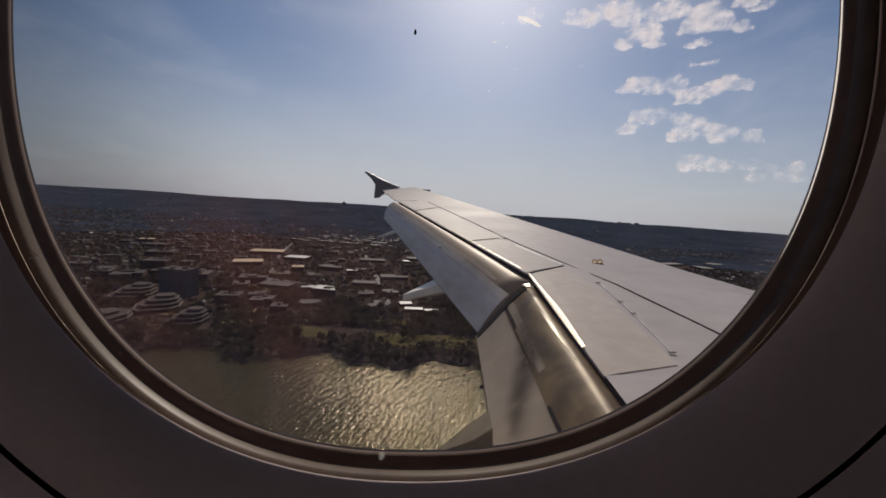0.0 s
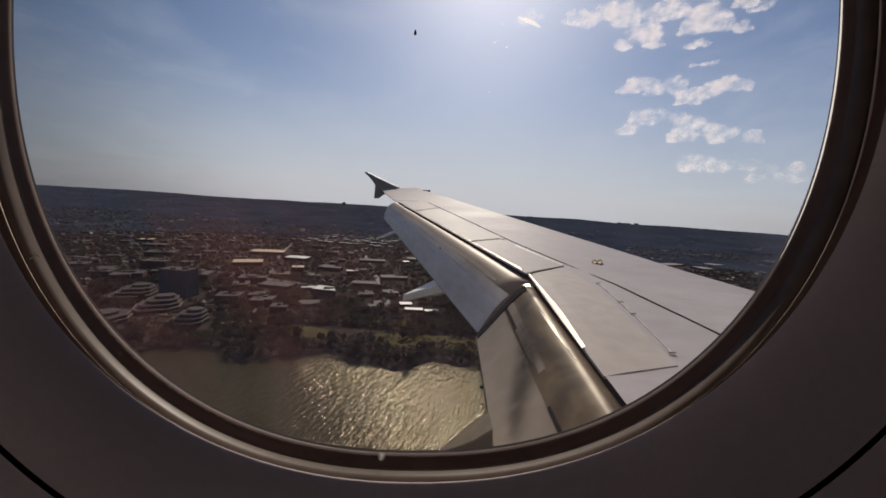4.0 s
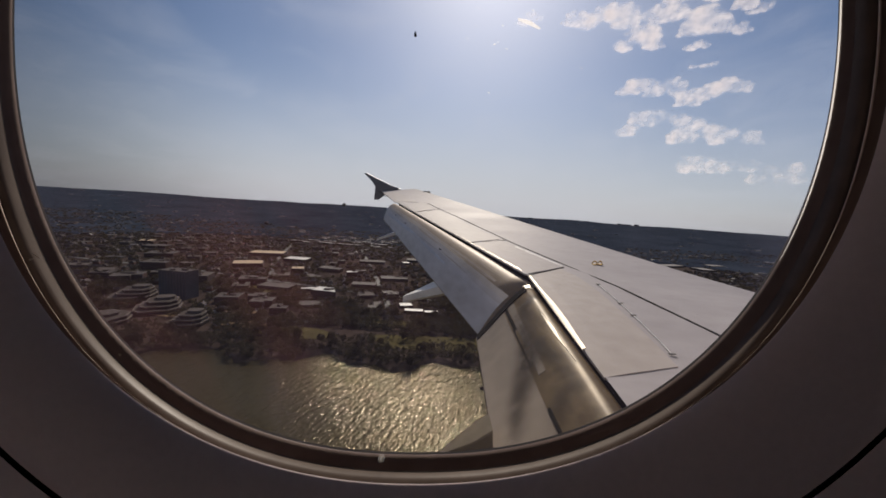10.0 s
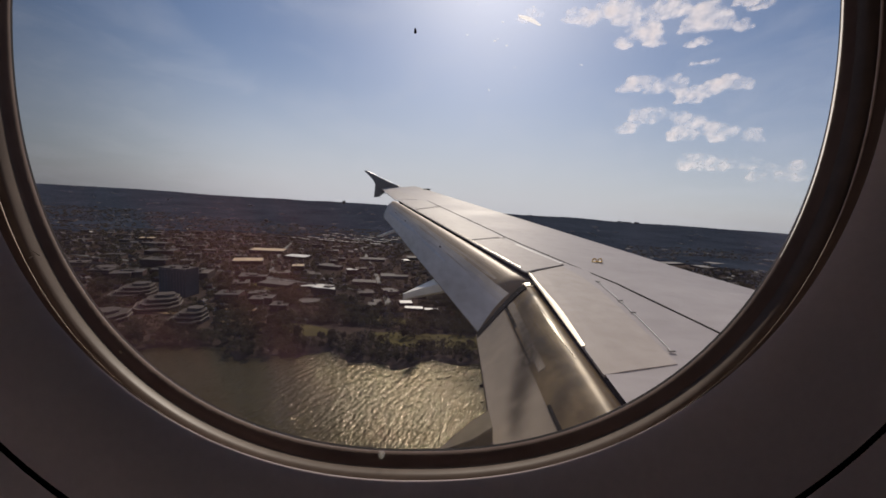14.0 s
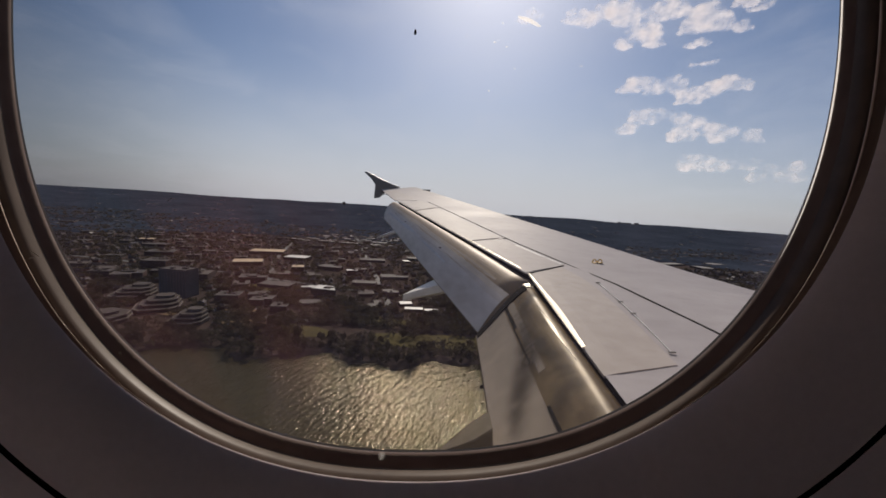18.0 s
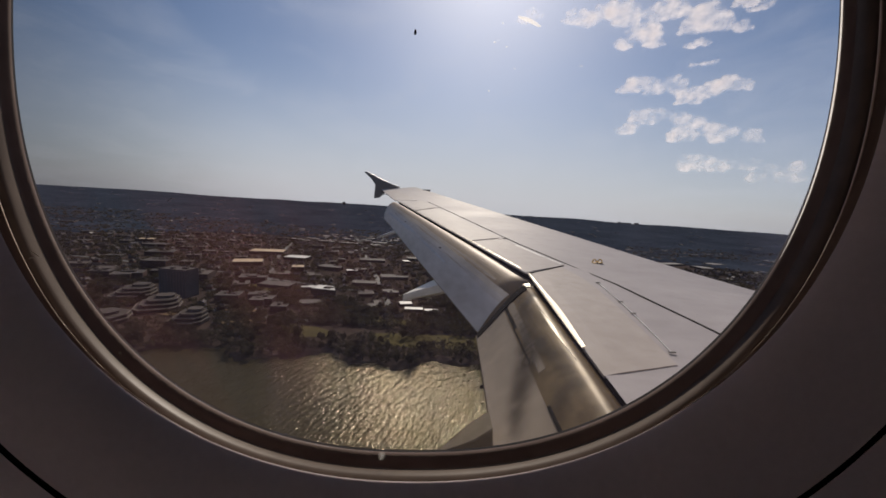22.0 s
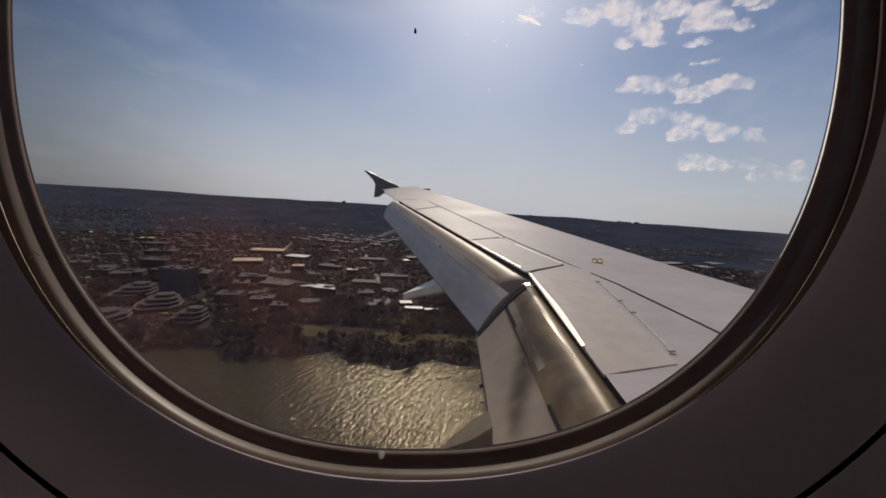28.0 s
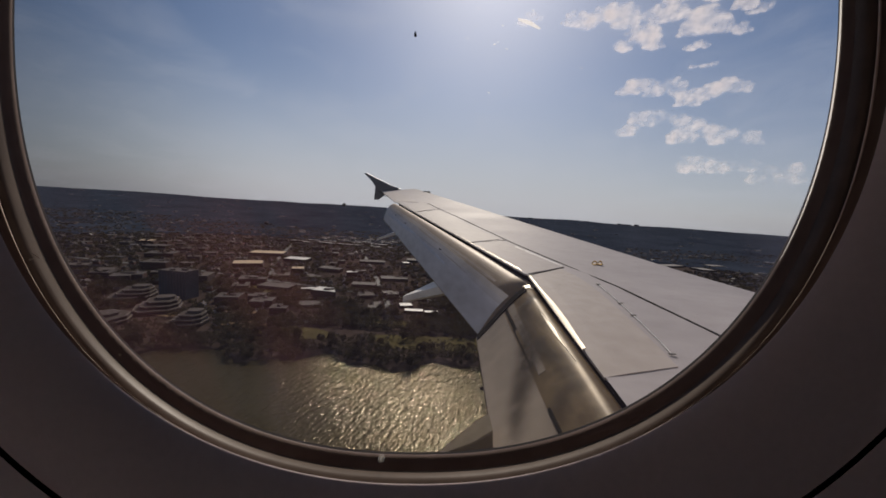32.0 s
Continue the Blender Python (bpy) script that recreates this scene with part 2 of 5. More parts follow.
def water_material():
    m = bpy.data.materials.new("river_water")
    m.use_nodes = True
    n, l = m.node_tree.nodes, m.node_tree.links
    n.remove(n["Principled BSDF"])
    mud, shine, fr, mix = n.new("ShaderNodeBsdfDiffuse"), n.new("ShaderNodeBsdfGlossy"), n.new("ShaderNodeFresnel"), n.new("ShaderNodeMixShader")
    mud.inputs["Color"].default_value = (0.034, 0.027, 0.013, 1)
    shine.inputs["Color"].default_value, shine.inputs["Roughness"].default_value = (1.0, 0.86, 0.62, 1), 0.10
    fr.inputs["IOR"].default_value = 1.178
    l.new(fr.outputs[0], mix.inputs[0]), l.new(mud.outputs[0], mix.inputs[1]), l.new(shine.outputs[0], mix.inputs[2])
    l.new(mix.outputs[0], n["Material Output"].inputs["Surface"])
    co = n.new("ShaderNodeTexCoord")
    mp = n.new("ShaderNodeMapping")
    mp.inputs["Scale"].default_value = (0.34, 1.0, 1.0)
    turn = n.new("ShaderNodeMapping")
    turn.inputs["Rotation"].default_value = (0, 0, radians(-68))
    l.new(co.outputs["Object"], turn.inputs["Vector"]), l.new(turn.outputs[0], mp.inputs["Vector"])
    acc = None
    for scale, gain in ((0.23, 1.0), (0.55, 0.60), (1.2, 0.2)):
        x = n.new("ShaderNodeTexNoise")
        x.inputs["Scale"].default_value, x.inputs["Detail"].default_value = scale, 2
        l.new(mp.outputs[0], x.inputs["Vector"])
        k = n.new("ShaderNodeMath")
        k.operation = "MULTIPLY_ADD"
        l.new(x.outputs["Fac"], k.inputs[0])
        k.inputs[1].default_value = gain
        if acc:
            l.new(acc, k.inputs[2])
        else:
            k.inputs[2].default_value = 0
        acc = k.outputs[0]
    b = n.new("ShaderNodeBump")
    b.inputs["Strength"].default_value, b.inputs["Distance"].default_value = 1.0, 1.25
    l.new(acc, b.inputs["Height"])
    for x in (mud, shine, fr):
        l.new(b.outputs["Normal"], x.inputs["Normal"])
    return m


M_WATER = water_material()


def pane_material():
    """Clear acrylic filmed with dust: fine dried runs all over, and ruddy blotches that paint cabin reflections. The
    bluish dust also stands in for haze.
    """
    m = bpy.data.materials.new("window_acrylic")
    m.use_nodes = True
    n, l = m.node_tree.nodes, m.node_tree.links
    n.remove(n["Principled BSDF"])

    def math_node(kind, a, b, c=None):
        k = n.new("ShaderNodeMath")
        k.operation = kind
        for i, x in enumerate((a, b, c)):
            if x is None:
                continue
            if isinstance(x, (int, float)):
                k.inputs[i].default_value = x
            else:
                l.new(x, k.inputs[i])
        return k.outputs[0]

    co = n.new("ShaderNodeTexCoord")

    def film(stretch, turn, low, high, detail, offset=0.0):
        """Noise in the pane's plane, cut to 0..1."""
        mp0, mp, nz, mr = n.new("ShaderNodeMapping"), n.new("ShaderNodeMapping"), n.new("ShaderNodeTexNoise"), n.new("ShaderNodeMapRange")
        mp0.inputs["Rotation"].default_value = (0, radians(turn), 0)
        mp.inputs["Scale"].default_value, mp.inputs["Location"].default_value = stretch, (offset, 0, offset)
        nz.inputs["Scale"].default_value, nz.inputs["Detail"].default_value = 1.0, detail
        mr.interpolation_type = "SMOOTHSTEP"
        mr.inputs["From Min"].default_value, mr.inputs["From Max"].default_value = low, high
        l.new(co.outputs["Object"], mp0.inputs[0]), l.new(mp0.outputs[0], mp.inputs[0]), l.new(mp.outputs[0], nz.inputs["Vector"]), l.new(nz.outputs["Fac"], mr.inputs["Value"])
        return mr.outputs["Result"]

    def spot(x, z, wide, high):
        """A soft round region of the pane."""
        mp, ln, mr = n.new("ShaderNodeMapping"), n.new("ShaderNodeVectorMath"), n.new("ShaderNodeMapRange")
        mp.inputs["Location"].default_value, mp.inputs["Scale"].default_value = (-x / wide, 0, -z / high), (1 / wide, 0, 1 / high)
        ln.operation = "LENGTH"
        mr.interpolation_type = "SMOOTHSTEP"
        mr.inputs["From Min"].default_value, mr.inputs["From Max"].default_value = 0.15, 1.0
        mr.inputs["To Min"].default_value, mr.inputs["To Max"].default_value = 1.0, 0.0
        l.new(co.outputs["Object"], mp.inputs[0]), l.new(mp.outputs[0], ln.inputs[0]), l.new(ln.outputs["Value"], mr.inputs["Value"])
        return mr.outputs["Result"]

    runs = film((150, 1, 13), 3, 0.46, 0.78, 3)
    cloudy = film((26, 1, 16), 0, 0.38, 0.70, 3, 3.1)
    # ruddy blotches painted as the cabin's reflection in the pane
    ruddy_reflection = math_node("MULTIPLY", film((46, 1, 19), 36, 0.34, 0.68, 2, 7.7), spot(-0.066, -0.016, 0.080, 0.058))
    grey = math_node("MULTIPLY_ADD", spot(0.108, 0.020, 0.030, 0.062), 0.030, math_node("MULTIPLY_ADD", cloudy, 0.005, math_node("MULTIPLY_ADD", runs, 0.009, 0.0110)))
    red = math_node("MULTIPLY", ruddy_reflection, 0.035)
    clear, dust, reflection_tint = n.new("ShaderNodeBsdfTransparent"), n.new("ShaderNodeBsdfTranslucent"), n.new("ShaderNodeBsdfTranslucent")
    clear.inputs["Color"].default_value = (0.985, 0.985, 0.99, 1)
    dust.inputs["Color"].default_value, reflection_tint.inputs["Color"].default_value = (0.52, 0.48, 0.70, 1), (0.70, 0.25, 0.23, 1)
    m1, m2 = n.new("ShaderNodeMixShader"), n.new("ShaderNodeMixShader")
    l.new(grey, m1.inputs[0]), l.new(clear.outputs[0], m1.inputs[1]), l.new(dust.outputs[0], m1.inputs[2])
    l.new(red, m2.inputs[0]), l.new(m1.outputs[0], m2.inputs[1]), l.new(reflection_tint.outputs[0], m2.inputs[2])
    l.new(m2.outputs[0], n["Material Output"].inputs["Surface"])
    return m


M_PANE = pane_material()


def cloud_material():
    """Backlit vapour: the sun shines through it, most of all at the thin frayed rim."""
    m = bpy.data.materials.new("cumulus")
    m.use_nodes = True
    n, l = m.node_tree.nodes, m.node_tree.links
    n.remove(n["Principled BSDF"])
    haze, clear, blend = n.new("ShaderNodeBsdfTranslucent"), n.new("ShaderNodeBsdfTransparent"), n.new("ShaderNodeMixShader")
    l.new(clear.outputs[0], blend.inputs[1]), l.new(haze.outputs[0], blend.inputs[2]), l.new(blend.outputs[0], n["Material Output"].inputs["Surface"])
    co, dens = n.new("ShaderNodeTexCoord"), n.new("ShaderNodeAttribute")
    dens.attribute_name = "vapour"
    acc, body = dens.outputs["Fac"], None
    for scale, gain in ((0.0060, 0.70), (0.013, 0.40)):
        nz, k, o = n.new("ShaderNodeTexNoise"), n.new("ShaderNodeMath"), n.new("ShaderNodeMath")
        nz.inputs["Scale"].default_value, nz.inputs["Detail"].default_value = scale, 4
        l.new(co.outputs["Object"], nz.inputs["Vector"])
        o.operation, k.operation = "SUBTRACT", "MULTIPLY_ADD"
        o.inputs[1].default_value, k.inputs[1].default_value = 0.5, gain * 1.7
        l.new(nz.outputs["Fac"], o.inputs[0]), l.new(o.outputs[0], k.inputs[0]), l.new(acc, k.inputs[2])
        acc = k.outputs[0]
        body = body or acc
    mr = n.new("ShaderNodeMapRange")
    mr.interpolation_type = "SMOOTHSTEP"
    mr.inputs["From Min"].default_value, mr.inputs["From Max"].default_value = 0.0, 0.85
    mr.inputs["To Min"].default_value, mr.inputs["To Max"].default_value = 0.0, 0.93
    l.new(acc, mr.inputs["Value"]), l.new(mr.outputs["Result"], blend.inputs[0])
    # the thicker the vapour, the less of the sun comes through
    core = n.new("ShaderNodeMapRange")
    core.inputs["From Min"].default_value, core.inputs["From Max"].default_value = 0.10, 0.90
    tone = n.new("ShaderNodeMix")
    tone.data_type = "RGBA"
    tone.inputs["A"].default_value, tone.inputs["B"].default_value = (0.96, 0.925, 0.94, 1), (0.56, 0.53, 0.57, 1)
    l.new(body, core.inputs["Value"]), l.new(core.outputs["Result"], tone.inputs["Factor"]), l.new(tone.outputs["Result"], haze.inputs["Color"])
    return m


M_CLOUD = cloud_material()


def soot_material():
    """A thin greasy film of soot, thickest where the attribute says, broken up by wiping."""
    m = bpy.data.materials.new("soot_film")
    m.use_nodes = True
    n, l = m.node_tree.nodes, m.node_tree.links
    p, clear, blend, film = n["Principled BSDF"], n.new("ShaderNodeBsdfTransparent"), n.new("ShaderNodeMixShader"), n.new("ShaderNodeAttribute")
    p.inputs["Base Color"].default_value, p.inputs["Roughness"].default_value, p.inputs["Specular IOR Level"].default_value = (0.050, 0.037, 0.025, 1), 0.5, 0.12
    film.attribute_name = "soot"
    co, mp, nz, k, mr = n.new("ShaderNodeTexCoord"), n.new("ShaderNodeMapping"), n.new("ShaderNodeTexNoise"), n.new("ShaderNodeMath"), n.new("ShaderNodeMapRange")
    mp.inputs["Rotation"].default_value, mp.inputs["Scale"].default_value = (0, 0, radians(24)), (1.4, 3.0, 1.4)
    nz.inputs["Scale"].default_value, nz.inputs["Detail"].default_value, nz.inputs["Roughness"].default_value = 1.5, 5, 0.55
    k.operation = "MULTIPLY"
    mr.interpolation_type = "SMOOTHSTEP"
    mr.inputs["From Min"].default_value, mr.inputs["From Max"].default_value = 0.33, 0.66
    mr.inputs["To Min"].default_value, mr.inputs["To Max"].default_value = 0.25, 1.0
    l.new(co.outputs["Object"], mp.inputs[0]), l.new(mp.outputs[0], nz.inputs["Vector"]), l.new(nz.outputs["Fac"], mr.inputs["Value"])
    l.new(mr.outputs["Result"], k.inputs[0]), l.new(film.outputs["Fac"], k.inputs[1]), l.new(k.outputs[0], blend.inputs[0])
    l.new(clear.outputs[0], blend.inputs[1]), l.new(p.outputs[0], blend.inputs[2]), l.new(blend.outputs[0], n["Material Output"].inputs["Surface"])
    return m


M_SOOT = soot_material()


def scuffed_acrylic(name, amount):
    """Roughened acrylic that glows where light falls through it."""
    m = bpy.data.materials.new(name)
    m.use_nodes = True
    n, l = m.node_tree.nodes, m.node_tree.links
    n.remove(n["Principled BSDF"])
    glow, clear, mix = n.new("ShaderNodeBsdfTranslucent"), n.new("ShaderNodeBsdfTransparent"), n.new("ShaderNodeMixShader")
    glow.inputs["Color"].default_value = (0.95, 0.93, 0.9, 1)
    mix.inputs[0].default_value = amount
    l.new(clear.outputs[0], mix.inputs[1]), l.new(glow.outputs[0], mix.inputs[2]), l.new(mix.outputs[0], n["Material Output"].inputs["Surface"])
    return m


M_SCRATCH = scuffed_acrylic("scratched_acrylic", 0.7)
M_PLUG = scuffed_acrylic("clear_plug_acrylic", 0.07)
# bright and faint copies for the glint along the pane's rim
M_PANE_GLINT = scuffed_acrylic("bright_rim_glint", 0.75)
M_PANE_GLINT_DIM = scuffed_acrylic("faint_rim_glint", 0.06)


# ======================================================================
# mesh helpers
# ======================================================================
def mesh_of(name, verts, faces, material, smooth=False):
    me = bpy.data.meshes.new(name)
    me.from_pydata([tuple(v) for v in verts], [], [tuple(f) for f in faces])
    me.materials.append(material)
    if smooth:
        me.shade_smooth()
    return me


def solid(name, verts, faces, material, parent=None, label="", smooth=False):
    """A mesh object from vertices and faces, under its thing."""
    ob = new(name, mesh_of(name, verts, faces, material, smooth))
    ob.parent = parent
    return tagged(ob, label)


def part(name, bm, material, parent, label="", smooth=False):
    """One bmesh as one mesh object under a thing or a part."""
    me = bpy.data.meshes.new(name)
    bmesh.ops.recalc_face_normals(bm, faces=bm.faces)
    bm.to_mesh(me)
    bm.free()
    me.materials.append(material)
    if smooth:
        me.shade_smooth()
    ob = new(name, me)
    ob.parent = parent
    return tagged(ob, label)


def box(cx, cy, cz, sx, sy, sz, bev=0.0):
    bm = bmesh.new()
    bmesh.ops.create_cube(bm, size=1, matrix=Matrix.Translation((cx, cy, cz)) @ Matrix.Diagonal((sx, sy, sz, 1)))
    if bev:
        bmesh.ops.bevel(bm, geom=bm.edges[:], offset=bev, segments=2, affect="EDGES")
    return bm


def thing(name, m, label, category="", group="", kind=""):
    ob = new(name)
    ob.matrix_world = m
    return tagged(ob, label, category, group, kind)


def loft(rings, closed_ring=True, caps=True):
    """Skin a row of rings of equal length. Returns vertices and faces."""
    k = len(rings[0])
    verts = [v for r in rings for v in r]
    faces = []
    for i in range(len(rings) - 1):
        for j in range(k if closed_ring else k - 1):
            a, b = i * k + j, i * k + (j + 1) % k
            faces.append((a, b, b + k, a + k))
    if caps and closed_ring:
        faces.append(tuple(reversed(range(k))))
        faces.append(tuple(range((len(rings) - 1) * k, len(rings) * k)))
    return verts, faces


def smooth_step(a, b, x):
    t = min(1, max(0, (x - a) / (b - a)))
    return t * t * (3 - 2 * t)


# ======================================================================
# the river plain: one sheet to the horizon, the river cut into it
# ======================================================================
def bank(x):
    """The far bank of the river, metres outboard, along its length."""
    bay = 300 * smooth_step(110, 380, x) * (1 - smooth_step(760, 1010, x))
    return bay + 364 + 11 * math.sin(x * 0.045 + 0.6) + 7 * math.sin(x * 0.11 + 2) - 0.0006 * max(0, -x - 240) ** 2 + 0.10 * min(200, max(0, x - 60))


def land(x, y):
    """Height of the land: low river flats that climb to a wooded rim."""
    r = math.hypot(x, y)
    rise = 118 * smooth_step(900, 4900, r) ** 1.15
    swell = 5 * noise.noise(Vector((x * 0.0011, y * 0.0011, 0.3))) * smooth_step(500, 1500, r)
    rim = 16 * noise.noise(Vector((x * 0.0016, y * 0.0016, 4.3))) * smooth_step(2600, 4300, r)
    d = y - bank(x)
    wet = -900 < y and d < 0 and r < 1800
    return (-3.5 if wet else 1.4 * min(1, max(0.15, d / 14)) if d < 14 and y > -900 else 1.4) + rise + swell + rim


def build_ground():
    radii = [0, 60, 120, 170, 210, 240] + [250 + 4.5 * i for i in range(55)]
    while radii[-1] < 4950:
        radii.append(radii[-1] * 1.028 + 3)
    sectors = 360
    verts, faces = [(0, 0, -3.5)], []
    for r in radii[1:]:
        for s in range(sectors):
            a = 2 * math.pi * s / sectors
            x, y = r * math.sin(a), r * math.cos(a)
            verts.append((x, y, land(x, y)))
    for s in range(sectors):
        faces.append((0, 1 + (s + 1) % sectors, 1 + s))
    for i in range(len(radii) - 2):
        for s in range(sectors):
            a, b = 1 + i * sectors + s, 1 + i * sectors + (s + 1) % sectors
            faces.append((a, b, b + sectors, a + sectors))
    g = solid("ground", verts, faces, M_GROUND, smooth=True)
    tagged(g, "dark wooded river plain covered by a town, rising to the horizon", kind="structure")
    w = solid("water", [(-1700, -950, 0), (1700, -950, 0), (1700, 760, 0), (-1700, 760, 0)], [(0, 1, 2, 3)], M_WATER)
    tagged(w, "brown rippled river water glittering in the sun", kind="structure")


build_ground()

# ======================================================================
# the aircraft wing
# ======================================================================
def trail(y):
    """Trailing edge of the fixed wing."""
    if y <= 4.5:
        t = (y + 0.3) / 4.8
        return Vector((1.040 + 0.054 * t, y, -1.39 + 0.536 * t))
    if y <= 11.5:
        t = (y - 4.5) / 7
        return Vector((1.094 - 2.567 * t, y, -0.854 + 1.042 * t))
    t = (y - 11.5) / 3.5
    return Vector((-1.50 - 1.044 * t, y, 0.188 + 0.52 * t))


def crest(y):
    """The highest line of the wing, just behind its leading edge."""
    if y >= 4.75:
        t = (y - 4.75) / 10.25
        return Vector((4.243 - 5.386 * t, y, -1.160 + 1.960 * t))
    t = (4.75 - y) / 5.05
    return Vector((4.243 + 2.65 * t, y, -1.160 - 0.4 * t))


def skin(y, c, up=0.0):
    """A point of the upper skin: c is 0 at the trailing edge and 1 at the crest."""
    p = trail(y).lerp(crest(y), c)
    chord = crest(y).x - trail(y).x
    return p + Vector((0, 0, up + 0.004 * chord * c * (1 - c)))


def wing_section(y):
    ch = crest(y).x - trail(y).x
    t, k = trail(y), crest(y)
    ring = [skin(y, i / 8) for i in range(9)]
    for dx, dz in ((0.05, -0.016), (0.09, -0.045), (0.11, -0.08), (0.11, -0.11), (0.0, -0.145)):
        ring.append(k + Vector((dx * ch, 0, dz * ch)))
    for c in (0.6, 0.3, 0.12):
        q = t.lerp(k, c)
        ring.append(q + Vector((0, 0, -0.02 - 0.15 * ch * c * (1.5 - c) * 0.9)))
    ring.append(t + Vector((0.02, 0, -0.018)))
    return ring


def slab(name, y0, y1, c0, c1, up, thick, material, parent, label="", inset=0.006, steps=6, skew=0.08):
    """A control panel lying on the wing skin, with real edges."""
    top, low = [], []
    for i in range(steps + 1):
        y = lerp(y0 + inset, y1 - inset, i / steps)
        a = c0(y) if callable(c0) else c0
        b = c1(y) if callable(c1) else c1
        sk = skew(y) if callable(skew) else skew
        row = [skin(y * (1 + sk * j / 4), lerp(a, b, j / 4), up) for j in range(5)]
        row[0] = row[0] + Vector((0, 0, -0.006))
        top.append(row)
        low.append([v - Vector((0, 0, thick)) for v in row])
    rings = [t + list(reversed(b)) for t, b in zip(top, low)]
    v, f = loft(rings)
    return solid(name, v, f, material, parent, label)


def skin_strip(name, pts, width, material, parent, up=0.004, thick=0.006, label="", drop=0.0):
    """A narrow strip along a line of (y, c) on the wing skin."""
    path = [skin(y, c, up) for y, c in pts]
    rings = []
    for i, p in enumerate(path):
        d = (path[min(i + 1, len(path) - 1)] - path[max(i - 1, 0)]).normalized()
        s = d.cross(Vector((0, 0, 1))).normalized() * width / 2
        z = Vector((0, 0, thick))
        w = Vector((0, 0, drop))
        rings.append([p - s - w, p + s, p + s - z, p - s - z - w])
    v, f = loft(rings)
    return solid(name, v, f, material, parent, label)


def flap_section(nose, tail, bulge=0.13, full=False):
    """A drooped flap: round nose, full upper side, thin tail."""
    d = tail - nose
    n = Vector((0, 1, 0)).cross(d).normalized()
    if n.z < 0:
        n = -n
    c = d.length
    top = [(0.0, 0.02), (0.008, 0.055), (0.025, 0.090), (0.055, 0.115), (0.10, 0.130), (0.16, 0.134), (0.25, 0.128), (0.36, 0.113), (0.48, 0.094), (0.62, 0.068), (0.8, 0.036), (1.0, 0.004)]
    if full:
        top = [(0.0, 0.02), (0.01, 0.06), (0.035, 0.108), (0.08, 0.158), (0.15, 0.200), (0.24, 0.228), (0.35, 0.240), (0.48, 0.228), (0.62, 0.188), (0.76, 0.128), (0.88, 0.066), (1.0, 0.004)]
    low = [(1.0, -0.006), (0.8, -0.012), (0.55, -0.02), (0.3, -0.035), (0.12, -0.045), (0.04, -0.035), (0.008, -0.01)]
    return [nose + d * u + n * (w * c * bulge / 0.13) for u, w in top + low]


def flap_top(nose, tail, u, bulge, full):
    """A point of the flap's upper side and its outward normal."""
    ring = flap_section(nose, tail, bulge, full)[:12]
    d = tail - nose
    us = [(p - nose).dot(d) / d.length_squared for p in ring]
    k = max(0, min(10, sum(1 for q in us if q <= u) - 1))
    a, b = ring[k], ring[k + 1]
    n = Vector((0, 1, 0)).cross(b - a).normalized()
    return a.lerp(b, (u - us[k]) / (us[k + 1] - us[k])), (n if n.z > 0 else -n)


def flap_skin(name, at, t0, t1, low, high, bulge, full, up, material, parent, label="", steps=8, across=5):
    """A thin plate that follows the flap's upper side; low and high give its edges along the chord."""
    rings = []
    for i in range(steps + 1):
        t = lerp(t0, t1, i / steps)
        nose, tail = at(t)
        top, under = [], []
        swell = bulge(t) if callable(bulge) else bulge
        for j in range(across + 1):
            p, n = flap_top(nose, tail, lerp(low(i / steps), high(i / steps), j / across), swell, full)
            top.append(p + n * up)
            under.append(p - n * 0.006)
        rings.append(top + list(reversed(under)))
    v, f = loft(rings)
    return solid(name, v, f, material, parent, label, smooth=False)


def soot_stain(at, t0, t1, u0, u1, bulge, full, up, smudges, parent):
    """A film of soot on a flap; smudges: span, chord, their widths, slant and strength."""
    v, f, d = [], [], []
    nt, nu = 60, 34
    for i in range(nt + 1):
        for j in range(nu + 1):
            t, u = lerp(t0, t1, i / nt), lerp(u0, u1, j / nu)
            p, n = flap_top(*at(t), u, bulge(t) if callable(bulge) else bulge, full)
            v.append(p + n * up)
            q = sum(k * math.exp(-((t - a - slant * (u - b)) / wa) ** 2 - ((u - b) / wb) ** 2) for a, b, wa, wb, slant, k in smudges)
            rim = min(i, nt - i, j, nu - j) / 4
            d.append(min(0.9, q) * min(1, rim))
    f = [(i * (nu + 1) + j, i * (nu + 1) + j + 1, (i + 1) * (nu + 1) + j + 1, (i + 1) * (nu + 1) + j) for i in range(nt) for j in range(nu)]
    ob = solid("soot_stain", v, f, M_SOOT, parent, "dark smudges of soot and grease", smooth=True)
    ob.data.attributes.new("soot", "FLOAT", "POINT").data.foreach_set("value", d)
    return ob


